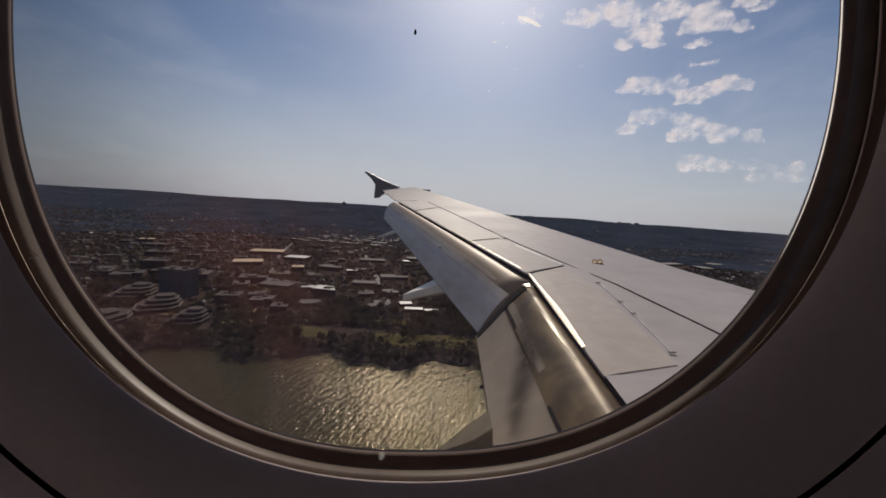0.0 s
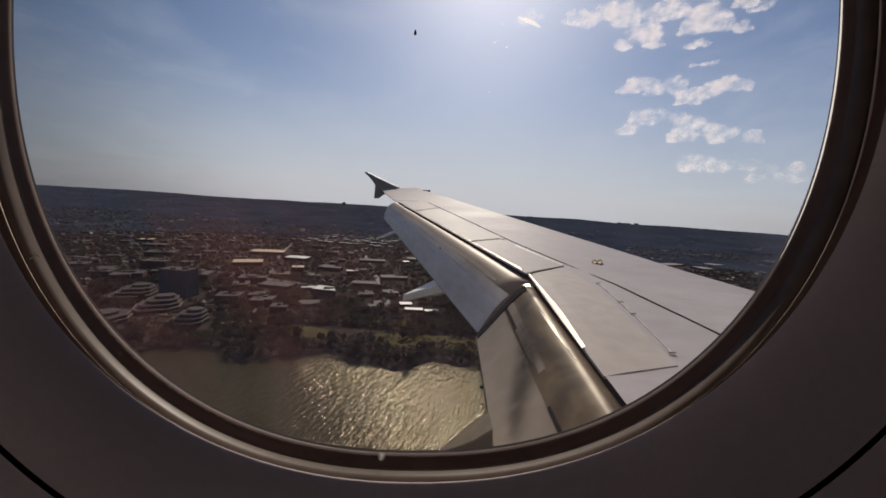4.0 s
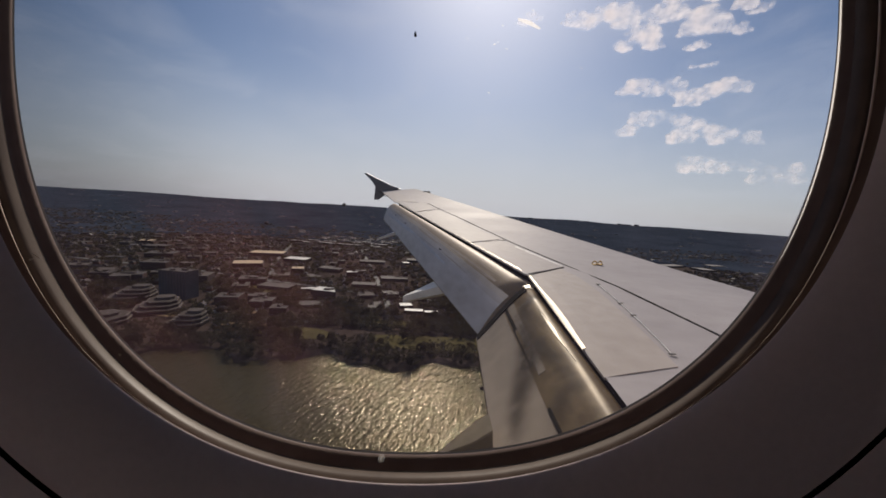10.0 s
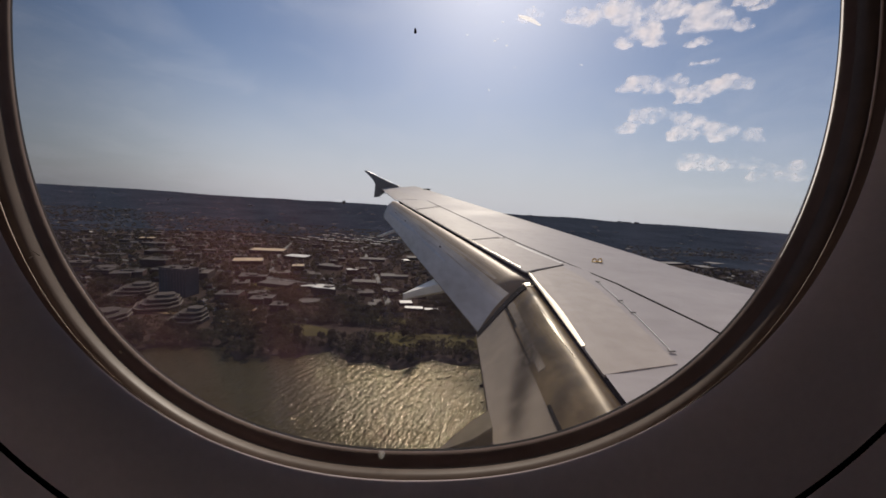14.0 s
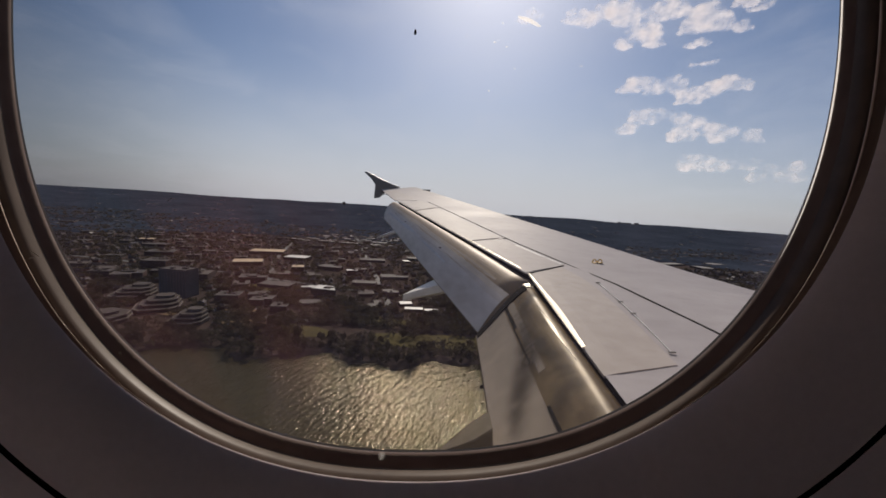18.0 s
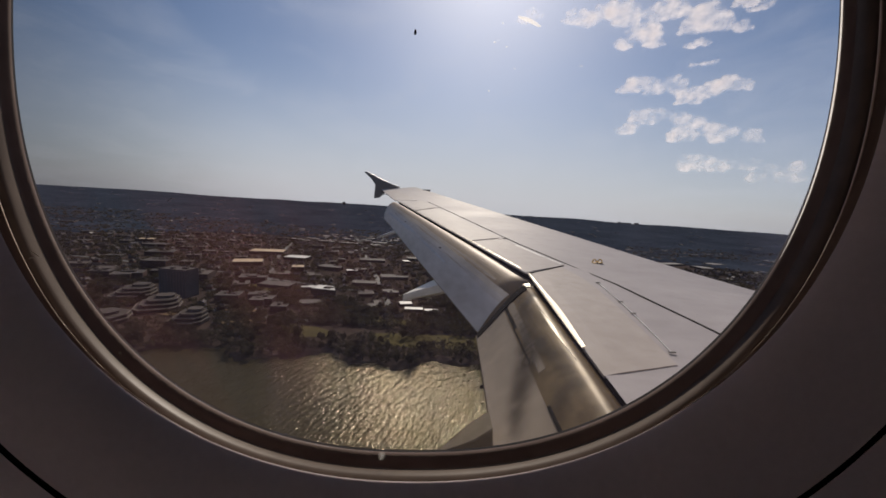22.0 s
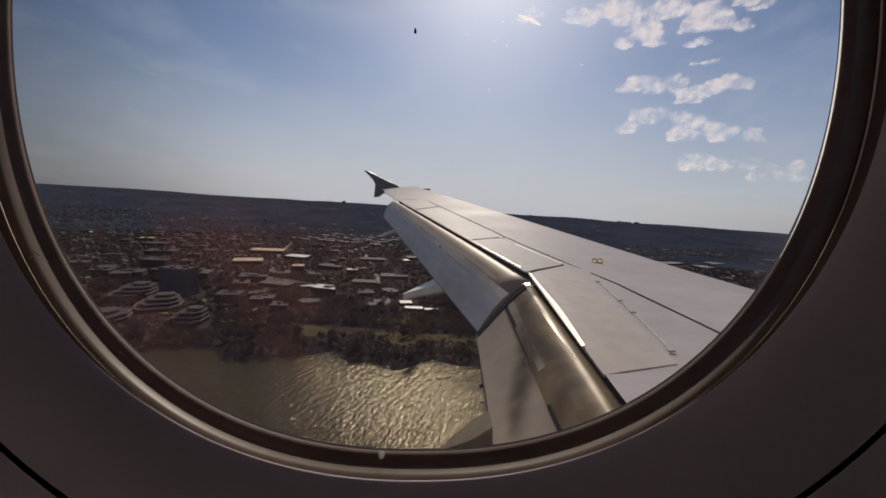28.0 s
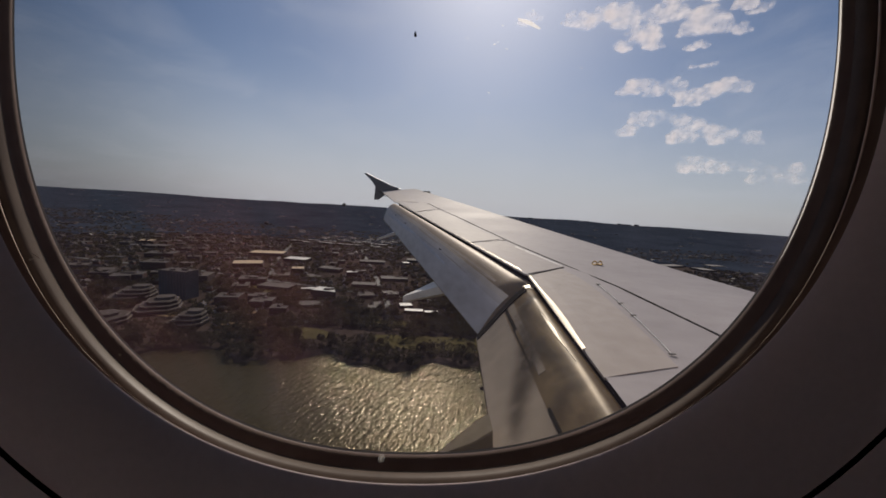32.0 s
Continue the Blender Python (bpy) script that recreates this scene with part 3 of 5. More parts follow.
def build_wing():
    wing = thing("aircraft_wing", AIR, "light grey painted airliner wing with flaps lowered for landing", "wing")
    ys = [-0.9, 0.8, 1.9, 3.2, 4.5, 5.5, 6.5, 8, 9.5, 11.49, 11.55, 13.2, 14.6, 15.0]
    v, f = loft([wing_section(y) for y in ys])
    body = solid("wing_body", v, f, M_WING, wing, smooth=False)
    hinge = lambda y: lerp(0.318, 0.30, smooth_step(2.5, 6.5, y)) if y < 6.5 else lerp(0.30, 0.43, (y - 6.5) / 5)
    # dark joint along the rear spar and round the control panels
    line = [(y, hinge(y) + 0.012) for y in [0.4 + 0.5 * i for i in range(23)]]
    skin_strip("spar_joint", line, 0.030, M_GAP, wing)
    for y0, y1, end in ((4.52, 5.09, 0.268), (6.20, 6.70, hinge(6.2)), (9.5, 10.26, hinge(9.5))):
        skin_strip("panel_joint", [(lerp(y0, y1, j / 4), lerp(0.004, end, j / 4)) for j in range(5)], 0.018, M_GAP, wing, up=0.0112)
    # spoilers and the fixed inboard panel
    slab("spoiler", 4.54, 6.19, -0.006, lambda y: hinge(y) - 0.035, 0.010, 0.02, M_PANEL, wing, skew=lambda y: lerp(0.126, 0.08, (y - 4.54) / 1.65))
    slab("spoiler", 6.23, 9.50, -0.004, lambda y: hinge(y) - 0.03, 0.009, 0.02, M_PANEL, wing)
    slab("spoiler", 9.54, 10.75, -0.004, lambda y: hinge(y) - 0.03, 0.009, 0.02, M_PANEL, wing)
    panel = slab("inboard_spoiler", 2.24, 4.50, -0.002, lambda y: lerp(0.140, 0.243, (y - 2.36) / 2.16), 0.006, 0.02, M_PANEL_WARM, wing, skew=lambda y: lerp(0.08, 0.124, (y - 2.24) / 2.26))
    slab("aileron", 11.62, 14.3, -0.01, 0.33, 0.006, 0.02, M_PANEL, wing, skew=0.0)
    # bright trailing edges: the tapered strips stand in for the sun's glint
    rim = [2.60 + 1.86 * i / 14 for i in range(15)]
    v, f = [], []
    for i, y in enumerate(rim):
        w = 0.004 + 0.016 * math.sin(math.pi * min(1, i / 14) ** 0.8) ** 2
        v.append([skin(y, -0.006, 0.010), skin(y, -0.002, 0.019), skin(y, -0.002 + w * 0.55, 0.0215), skin(y, -0.002 + w * 0.55, 0.012), skin(y, -0.004, 0.004)])
    v, f = loft(v)
    solid("edge_strip", v, f, M_EDGE_GLINT, wing, "bright metal edge strip shaped as the sun's glint")
    skin_strip("edge_strip", [(y, 0.006) for y in (4.7, 5.5, 6.2, 7.5, 9, 11.3)], 0.010, M_EDGE_GLINT, wing, up=0.012, drop=0.002)
    skin_strip("edge_strip", [(5.15, 0.275), (5.6, 0.268), (6.2, 0.262)], 0.026, M_HINGE, wing, up=0.012)
    # hinge line of the inboard panel with its fittings
    skin_strip("hinge_rod", [(lerp(2.6, 4.42, i / 6), lerp(0.153, 0.25, i / 6)) for i in range(7)], 0.006, M_HINGE, wing, up=0.010)
    for t in (0.0, 0.42, 0.60, 0.97):
        y, c = lerp(2.6, 4.42, t), lerp(0.153, 0.25, t)
        p = skin(y, c)
        part("hinge_fitting", box(p.x, p.y, p.z + 0.013, 0.055, 0.018, 0.010, 0.003), M_SEALANT, panel)
    # life-line anchor: two yellow rings on a plate
    a = skin(5.49, 0.53)
    plate = part("anchor_plate", box(a.x, a.y, a.z + 0.006, 0.17, 0.07, 0.008, 0.003), M_BRASS, wing, "yellow anchor plate")
    for s in (-1, 1):
        rings = []
        for i in range(13):
            t = math.pi * i / 12
            q = Vector((a.x + s * 0.042 + 0.032 * math.cos(t), a.y, a.z + 0.012 + 0.045 * math.sin(t)))
            o = Vector((math.cos(t), 0, math.sin(t)))
            rings.append([q + 0.009 * (o * math.cos(u) + Vector((0, 1, 0)) * math.sin(u)) for u in [k * math.pi / 3 for k in range(6)]])
        vv, ff = loft(rings)
        solid("anchor_ring", vv, ff, M_BRASS, plate, "yellow metal ring")
    # cove above the flaps, under the spoiler edges; its near-black colour paints the slot's shade
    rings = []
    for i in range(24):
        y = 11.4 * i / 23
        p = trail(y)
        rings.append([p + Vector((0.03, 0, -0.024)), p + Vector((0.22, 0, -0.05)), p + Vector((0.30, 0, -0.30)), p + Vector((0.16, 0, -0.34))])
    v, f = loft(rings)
    solid("flap_cove", v, f, M_GAP, wing, "recess above the flaps coloured near-black as its shade")
    # outboard flap
    def outer(t):
        y = lerp(4.40, 11.38, t)
        yn = y - 0.13 * max(0, 1 - t / 0.05)
        edge = trail(yn) if yn > 4.5 else Vector((1.094 + 0.367 * (4.5 - yn), yn, -0.854 - 0.149 * (4.5 - yn)))
        nose = edge + Vector((lerp(0.04, -0.01, t), 0, lerp(-0.105, -0.055, t)))
        tail = Vector((0.432, 4.15, -1.566)).lerp(Vector((-1.86, 11.3, -0.36)), t)
        tail.y = y - lerp(0.12, 0.06, t)
        return nose, tail
    swell = lambda t: lerp(0.098, 0.13, smooth_step(0.0, 0.22, t))
    v, f = loft([flap_section(*outer(i / 24), swell(i / 24), full=True) for i in range(25)])
    outflap = solid("outboard_flap", v, f, M_FLAP3, wing, "lowered bare metal outboard flap with grey streaks", smooth=True)
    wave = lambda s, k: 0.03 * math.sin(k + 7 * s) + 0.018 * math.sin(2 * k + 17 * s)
    # grey paint in overlapping bands, darker and browner towards the bare nose
    for k, m_ in enumerate(M_PAINT_BAND):
        flap_skin("paint_band", outer, 0.002 if k > 1 else 0.05, 0.998, lambda s: 0.20 + 0.085 * k + 0.5 * wave(s, 0.9 * k) - 0.06 * s, lambda s: 0.985, swell, True, 0.0022 + 0.0011 * k, m_, outflap, "dull grey paint, darker and browner towards the nose", 40, 7)
    flap_skin("pale_streak", outer, 0.24, 0.93, lambda s: 0.56 + wave(s, 1.0), lambda s: 0.62 + wave(s, 2.2), swell, True, 0.0092, M_STREAK, outflap, "pale blue-grey streak", 30, 3)
    # small bright plate added as the glint at this end
    flap_skin("end_glint", outer, -0.001, 0.006, lambda s: 0.03, lambda s: 0.17, swell, True, 0.008, M_EDGE_GLINT, outflap, "bright strip set as a glint at the flap's end", 2, 8)
    for t, u in ((0.30, 0.44), (0.66, 0.47), (0.82, 0.45)):
        flap_skin("drain_slot", outer, t, t + 0.012, lambda s: u, lambda s: u + 0.03, swell, True, 0.009, M_GAP, outflap, "", 1, 1)
    # inboard flap
    def inner(t):
        y = lerp(0.0, 4.16, t)
        nose = trail(y) + Vector((0.03, 0, -0.110))
        tail = Vector((lerp(0.235, 0.390, t), y - 0.06, lerp(-1.545, -1.527, t)))
        return nose, tail
    v, f = loft([flap_section(*inner(i / 10), bulge=0.165) for i in range(11)])
    inflap = solid("inboard_flap", v, f, M_FLAP, wing, "lowered stained metal inboard flap", smooth=True)
    flap_skin("aft_skin", inner, 0.01, 0.994, lambda s: 0.50, lambda s: 0.985, 0.165, False, 0.004, M_FLAP4, inflap, "dull grey painted rear skin of the flap", 12, 7)
    flap_skin("skin_patch", inner, 0.62, 0.985, lambda s: lerp(0.37, 0.33, s), lambda s: lerp(0.44, 0.42, s), 0.165, False, 0.0025, M_FLAP4, inflap, "lighter repair patch", 6, 4)
    # the sun's highlight on the nose, laid on as a bright strip
    flap_skin("nose_highlight", inner, 0.60, 0.86, lambda s: 0.105 + 0.008 * math.sin(9 * s), lambda s: 0.109 + 0.018 * math.sin(math.pi * s) ** 1.5, 0.165, False, 0.005, M_EDGE_GLINT, inflap, "bright strip painted as the highlight along the flap's nose", 18, 3)
    flap_skin("end_seal", inner, 0.968, 1.002, lambda s: 0.10, lambda s: 0.97, 0.165, False, 0.012, M_GAP, inflap, "dark rubber seal along the flap's end", 3, 10)
    # matching plate that imitates a glint on the inboard flap
    flap_skin("end_glint", inner, 0.984, 0.996, lambda s: 0.02, lambda s: 0.06 + 0.12 * s, 0.165, False, 0.008, M_EDGE_GLINT, inflap, "bright strip set as a glint at the flap's end", 2, 6)
    soot_stain(inner, 0.15, 0.99, 0.10, 0.93, 0.165, False, 0.0062, (
        (0.80, 0.36, 0.09, 0.09, 0.2, 0.60), (0.70, 0.44, 0.06, 0.10, -0.45, 0.8), (0.64, 0.60, 0.06, 0.14, -0.5, 0.62), (0.90, 0.25, 0.05, 0.07, 0.1, 0.45),
        (0.68, 0.28, 0.07, 0.10, 0.3, 0.70), (0.57, 0.20, 0.05, 0.08, 0.1, 0.75), (0.52, 0.40, 0.05, 0.12, -0.3, 0.55), (0.56, 0.76, 0.05, 0.10, -0.4, 0.45)), inflap)
    # dark rib closing the slot between the flaps
    n0, t0 = outer(0)
    n1, t1 = inner(1)
    s0 = [p * 0.985 + Vector((0.01, 0.05, -0.01)) for p in flap_section(n0, t0, 0.10)]
    s1 = [p + Vector((0.0, -0.06, -0.02)) for p in flap_section(n1, t1, 0.11)]
    v, f = loft([s1, s0])
    solid("flap_seal", v, f, M_GAP, wing, "black seal between the flaps")
    # skin joints of the inboard flap
    for u0, y0, y1, wd in ((0.455, 3.45, 4.05, 0.034), (0.475, 2.75, 3.47, 0.012), (0.485, 1.2, 2.20, 0.024)):
        rings = []
        for i in range(7):
            y = lerp(y0, y1, i / 6)
            nose, tail = inner(y / 4.16)
            d = tail - nose
            n = Vector((0, 1, 0)).cross(d).normalized()
            n = n if n.z > 0 else -n
            p = nose + d * u0 + n * (0.099 * d.length * 0.165 / 0.13 + 0.003)
            s = d.normalized() * wd / 2
            rings.append([p - s, p + s, p + s - n * 0.02, p - s - n * 0.02])
        v, f = loft(rings)
        solid("flap_joint", v, f, M_GAP, inflap)
    # flap track fairings: flat-topped canoes whose pointed tails droop with the flaps
    for (tx, ty, tz), length, rad, rise, wide, blunt, deep in (((-0.70, 6.15, -1.53), 1.0, 0.25, 0.40, 1.0, 0.115, 0.27), ((-1.85, 10.0, -0.85), 0.9, 0.26, 0.36, 1.0, 0.03, 0.14),
                                                              ((-0.05, 2.26, -1.665), 0.37, 0.16, 0.245, 0.5, 0.02, 0.26)):
        rings = []
        for i in range(11):
            t = i / 10
            w = rad * wide * 1.3 * (0.03 + 0.97 * min(1, t * 1.5))
            d = lerp(blunt, deep, t)
            c = Vector((tx + length * t, ty, tz + rise * t))
            rings.append([c + Vector((0, a * w, b * d)) for a, b in ((-1.0, -0.05), (-0.93, 0.0), (0.93, 0.0), (1.0, -0.05), (0.98, -0.7), (0.6, -1.0), (-0.6, -1.0), (-0.98, -0.7))])
        v, f = loft(rings)
        solid("flap_track_fairing", v, f, M_FAIR_SHADED if ty < 3 else M_FAIR, wing, "pointed flap track fairing coloured dark as if shaded" if ty < 3 else "white pointed flap track fairing")
    # arrow-shaped fence at the tip
    outline = [(-3.24, 1.43), (-3.12, 1.43), (-2.55, 1.14), (-2.12, 0.93), (-1.75, 0.80), (-2.05, 0.70), (-2.42, 0.54), (-2.66, 0.36), (-2.86, 0.35), (-2.83, 0.62), (-2.80, 0.90), (-2.92, 1.10)]
    rings = [[Vector((x, y, z)) for x, z in outline] for y in (15.0, 15.015, 15.045, 15.06)]
    for r in (rings[0], rings[3]):
        c = sum(r, Vector()) / len(r)
        r[:] = [c + (p - c) * 0.985 + Vector((0, p.y - (c + (p - c) * 0.985).y, 0)) for p in r]
    v, f = loft(rings)
    solid("wingtip_fence", v, f, M_FENCE, wing, "arrow-shaped wingtip fence coloured dark as if backlit")
    # tip light fairing at the leading edge and small static wicks
    q = crest(14.0)
    part("tip_light", box(q.x - 0.02, 14.2, q.z + 0.02, 0.30, 0.22, 0.06, 0.02), M_GAP, wing, "dark tip light housing")
    for y in (13.3, 14.0, 14.6, 14.9):
        p = trail(y)
        part("static_wick", box(p.x - 0.07, y, p.z - 0.012, 0.16, 0.018, 0.012, 0.003), M_GAP, wing)
    for t in (0.72,):
        n_, tl = inner(t)
        part("static_wick", box(tl.x - 0.01, tl.y, tl.z - 0.01, 0.04, 0.02, 0.03, 0.004), M_GAP, inflap)
    return wing


build_wing()

# ======================================================================
# cabin side wall with its window; window axes: x along the wall, z up it
# ======================================================================
WALL = AIR @ pose(0, 0, 0, TILT, 0, 0)       # y runs out through the window


def oval(a, low, high, n, y, cx=-0.0048, cz=0.0736, k=224):
    """A rounded window outline; low and high are its reach below and above its centre."""
    pts = []
    for i in range(k):
        t = 2 * math.pi * i / k
        c, s = math.cos(t), math.sin(t)
        b = high if s > 0 else low
        pts.append(Vector((cx + a * math.copysign(abs(c) ** (2 / n), c) + 0.02 * b * math.copysign(abs(s) ** (2 / n), s), y, cz + b * math.copysign(abs(s) ** (2 / n), s))))
    return pts


def ring_at(ax, bottom, n, y, shift=0):
    """An outline given by half-width and depth at arm's length scale 0.106 m, moved to distance y."""
    s = y / 634.87
    return oval(ax * s, bottom * s, bottom * s * 1.18, n, y, (shift - 29) * s, 441 * s)


def build_window():
    win = thing("window_1", WALL, "rounded airliner cabin window with dark seal and grey plastic surround", kind="structure")

    def band(name, rings, material, label=""):
        v, f = loft(rings, True, False)
        return solid(name, v, f, material, win, label, smooth=True)

    band("outer_frame", [ring_at(730, 799, 2.25, 0.135), ring_at(732, 801, 2.25, 0.125), ring_at(737, 806, 2.25, 0.1215)], M_GAP, "dark outer window frame")
    band("window_seal", [ring_at(734, 803, 2.25, 0.106), ring_at(740, 809, 2.25, 0.1045), ring_at(752, 824, 2.25, 0.1035), ring_at(760, 833, 2.25, 0.1025)], M_SEAL, "dark brown rubber window seal")
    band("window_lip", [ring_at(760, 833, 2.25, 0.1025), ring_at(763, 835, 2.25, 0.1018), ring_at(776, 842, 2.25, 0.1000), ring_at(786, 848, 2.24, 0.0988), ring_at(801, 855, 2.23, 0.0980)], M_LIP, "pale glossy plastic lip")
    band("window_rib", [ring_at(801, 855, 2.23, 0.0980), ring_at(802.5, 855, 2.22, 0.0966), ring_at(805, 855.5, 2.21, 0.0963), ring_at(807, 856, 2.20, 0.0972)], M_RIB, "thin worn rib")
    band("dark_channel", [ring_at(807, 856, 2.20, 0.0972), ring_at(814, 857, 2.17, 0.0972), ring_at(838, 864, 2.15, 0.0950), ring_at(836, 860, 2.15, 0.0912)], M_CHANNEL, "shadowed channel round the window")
    band("window_reveal", [ring_at(832, 855, 2.15, 0.0908), ring_at(838, 858, 2.15, 0.0904), ring_at(870, 885, 2.13, 0.0890), ring_at(910, 924, 2.09, 0.0877), ring_at(960, 970, 2.06, 0.0869),
                           ring_at(1052, 1042, 2.0, 0.0873, 14), ring_at(1113, 1086, 2.0, 0.0885, 27)], M_REVEAL, "warm grey moulded plastic window surround")
    band("panel_joint", [ring_at(1113, 1086, 2.0, 0.0885, 27), ring_at(1115, 1088, 2.0, 0.0915, 27), ring_at(1123, 1096, 2.0, 0.0915, 27), ring_at(1125, 1098, 2.0, 0.0880, 27)], M_GAP, "dark joint between the lining panels")
    wide = ring_at(1125, 1098, 2.0, 0.0880, 27)
    mid = oval(0.19, 0.22, 0.24, 2.6, 0.089, 0, 0.04)
    rim = oval(0.27, 0.36, 0.30, 6.0, 0.092, 0, 0.04)
    band("lining_panel", [wide, mid, rim], M_REVEAL, "warm grey cabin lining panel")
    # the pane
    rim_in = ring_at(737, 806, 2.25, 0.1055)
    pane = solid("pane", rim_in, [tuple(range(len(rim_in)))], M_PANE, win, "clear acrylic pane with dried runs and painted ruddy reflections")
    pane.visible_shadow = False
    # strips that paint the light caught by the pane's bevelled rim, one bright and one faint
    outer, inner = ring_at(736, 805, 2.25, 0.1053), ring_at(732.5, 801.5, 2.25, 0.1053)
    for a, b, m_ in ((-20, 12, M_PANE_GLINT), (-96, -58, M_PANE_GLINT_DIM)):
        ids = [k % 224 for k in range(a, b)]
        n = len(ids)
        v = [outer[k] for k in ids] + [outer[k].lerp(inner[k], 0.15 + 0.85 * math.sin(math.pi * i / (n - 1))) for i, k in enumerate(ids)]
        rim_ = solid("pane_glint", v, [(i, i + 1, n + i + 1, n + i) for i in range(n - 1)], m_, win, "thin strip painted as the glint of the pane's rim")
        rim_.visible_shadow = False
    # breather plug at the foot of the seal
    bm = bmesh.new()
    for r, y, d in ((0.0011, 0.1034, 0.0009), (0.0006, 0.1030, 0.0007)):
        bmesh.ops.create_cone(bm, cap_ends=True, segments=16, radius1=r, radius2=r * 0.8, depth=d,
                              matrix=pose(-109 / 634.87 * y, y, -369 / 634.87 * y, 90, 0, 0))
    part("breather_plug", bm, M_PLUG, win, "small clear breather plug", smooth=True)
    # scratches and grit on the pane

    def mark(name, cx, cy, w, h, turn, material, label, y=0.1052):
        s = y / 634.87
        ca, sa = math.cos(radians(turn)), math.sin(radians(turn))
        v = []
        for k in range(10):
            t = 2 * math.pi * k / 10
            a, b = w * math.cos(t), h * math.sin(t) * (1 + 0.35 * math.sin(3 * t))
            v.append(((cx + a * ca - b * sa - 784) * s, y, (441 - cy - a * sa - b * ca) * s))
        ob = solid(name, v, [tuple(range(10))], material, win, label)
        ob.visible_shadow = False

    mark("pane_scratch", 937, 40, 23, 4, 24, M_SCRATCH, "pale scrape on the pane")
    mark("seal_droplet", 212, 627, 3.2, 2.2, 50, M_PIN, "dried droplet on the window seal", 0.1022)
    for cx, cy, w, turn in ((62, 451, 11, 32), (52, 460, 9, -28)):
        mark("lip_scuff", cx, cy, w, 1.1, turn, M_SEALANT, "pale scuff on the window lip", 0.0985)
    mark("pane_grit", 735, 60, 2.4, 5.2, 0, M_GAP, "dark speck stuck to the pane")
    rng = np.random.default_rng(8)
    for k in range(13):
        mark("pane_scratch", rng.uniform(780, 1040), rng.uniform(2, 165) ** 1.0, rng.uniform(1.0, 3.2), rng.uniform(0.5, 1.1), rng.uniform(-20, 40), M_SCRATCH, "fine bright scratch on the pane")
    return win


build_window()


def build_cabin():
    """Plain unseen lining that closes the cabin round the lens, its floor pale to bounce light."""
    y0, y1, x0, x1, z0, z1 = 0.094, -3.55, -3.0, 3.0, -0.95, 1.15
    t = 0.05

    def wall(name, b, label, material=M_CABIN):
        ob = part(name, b, material, None, "")
        ob.matrix_world = WALL
        return tagged(ob, label, kind="structure")

    # near side wall: our window panel between unseen open window bays, widened for more light
    def side_bays(a, b, nm):
        holes = [x for k in range(1, 6) for x in (0.53 * k, -0.53 * k) if a < x < b]
        ends = [a] + [e for x in sorted(holes) for e in (x - 0.18, x + 0.18)] + [b]
        for i in range(0, len(ends), 2):
            wall("wall_side_" + nm, box((ends[i] + ends[i + 1]) / 2, y0 + t / 2, 0.1, ends[i + 1] - ends[i], t, 0.46), "pale cabin wall between windows")
        wall("wall_side_" + nm, box((a + b) / 2, y0 + t / 2, (z0 - 0.13) / 2, b - a, t, -0.13 - z0), "pale cabin side wall lining")
        wall("wall_side_" + nm, box((a + b) / 2, y0 + t / 2, (z1 + 0.33) / 2, b - a, t, z1 - 0.33), "pale cabin side wall lining")

    side_bays(x0, -0.262, "aft")
    side_bays(0.262, x1, "forward")
    wall("wall_side_upper", box(0, y0 + t / 2, (z1 + 0.33) / 2, 0.524, t, z1 - 0.33), "pale cabin side wall lining")
    wall("wall_side_lower", box(0, y0 + t / 2, (z0 - 0.31) / 2, 0.524, t, -0.31 - z0), "pale cabin side wall lining")
    # far side wall with an unseen row of window openings, widened to brighten the cabin
    xs = [x0 + 0.35 + 0.53 * i for i in range(11)]
    edges = [x0] + [e for x in xs for e in (x - 0.195, x + 0.195)] + [x1]
    for i in range(0, len(edges), 2):
        wall("wall_far_post", box((edges[i] + edges[i + 1]) / 2, y1, 0.1, edges[i + 1] - edges[i], t, 0.36), "cabin wall between far windows")
    wall("wall_far_lower", box(0, y1, (z0 - 0.08) / 2, x1 - x0, t, -0.08 - z0), "far cabin wall lining")
    wall("wall_far_upper", box(0, y1, (z1 + 0.28) / 2, x1 - x0, t, z1 - 0.28), "far cabin wall lining")
    wall("floor", box(0, (y0 + y1) / 2, z0 - t / 2, x1 - x0, y0 - y1, t), "unseen cabin floor set pale to bounce light", M_BOUNCE_FLOOR)
    wall("ceiling", box(0, (y0 + y1) / 2, z1 + t / 2, x1 - x0, y0 - y1, t), "pale cabin ceiling")
    wall("wall_aft", box(x0, (y0 + y1) / 2, 0.1, t, y0 - y1, z1 - z0), "pale cabin partition")
    # unseen wall added close by to darken the surround's forward side
    wall("shade_wall", box(0.42, (y0 + y1) / 2, 0.1, t, y0 - y1 - 0.004, z1 - z0), "unseen dark partition added to shade the window surround", M_SHADE_WALL)


build_cabin()


def build_hull():
    """The belly and crown of the fuselage tube, which carries the wing."""
    for name, a0, a1, label in (("fuselage_belly", 197, 343, "white painted lower fuselage skin carrying the wing"), ("fuselage_crown", 20, 160, "white painted upper fuselage skin")):
        rings = []
        for x in (-7, -3.5, 0, 3.5, 7, 10):
            ring = []
            for rr in (2.03, 1.99):
                row = [Vector((x, -1.84 + rr * math.cos(radians(a)), 0.05 + rr * 1.02 * math.sin(radians(a)))) for a in np.linspace(a0, a1, 22)]
                ring += row if rr > 2 else row[::-1]
            rings.append(ring)
        v, f = loft(rings)
        ob = solid(name, v, f, M_FAIR, None, "", smooth=False)
        ob.matrix_world = AIR
        tagged(ob, label, kind="structure")


build_hull()

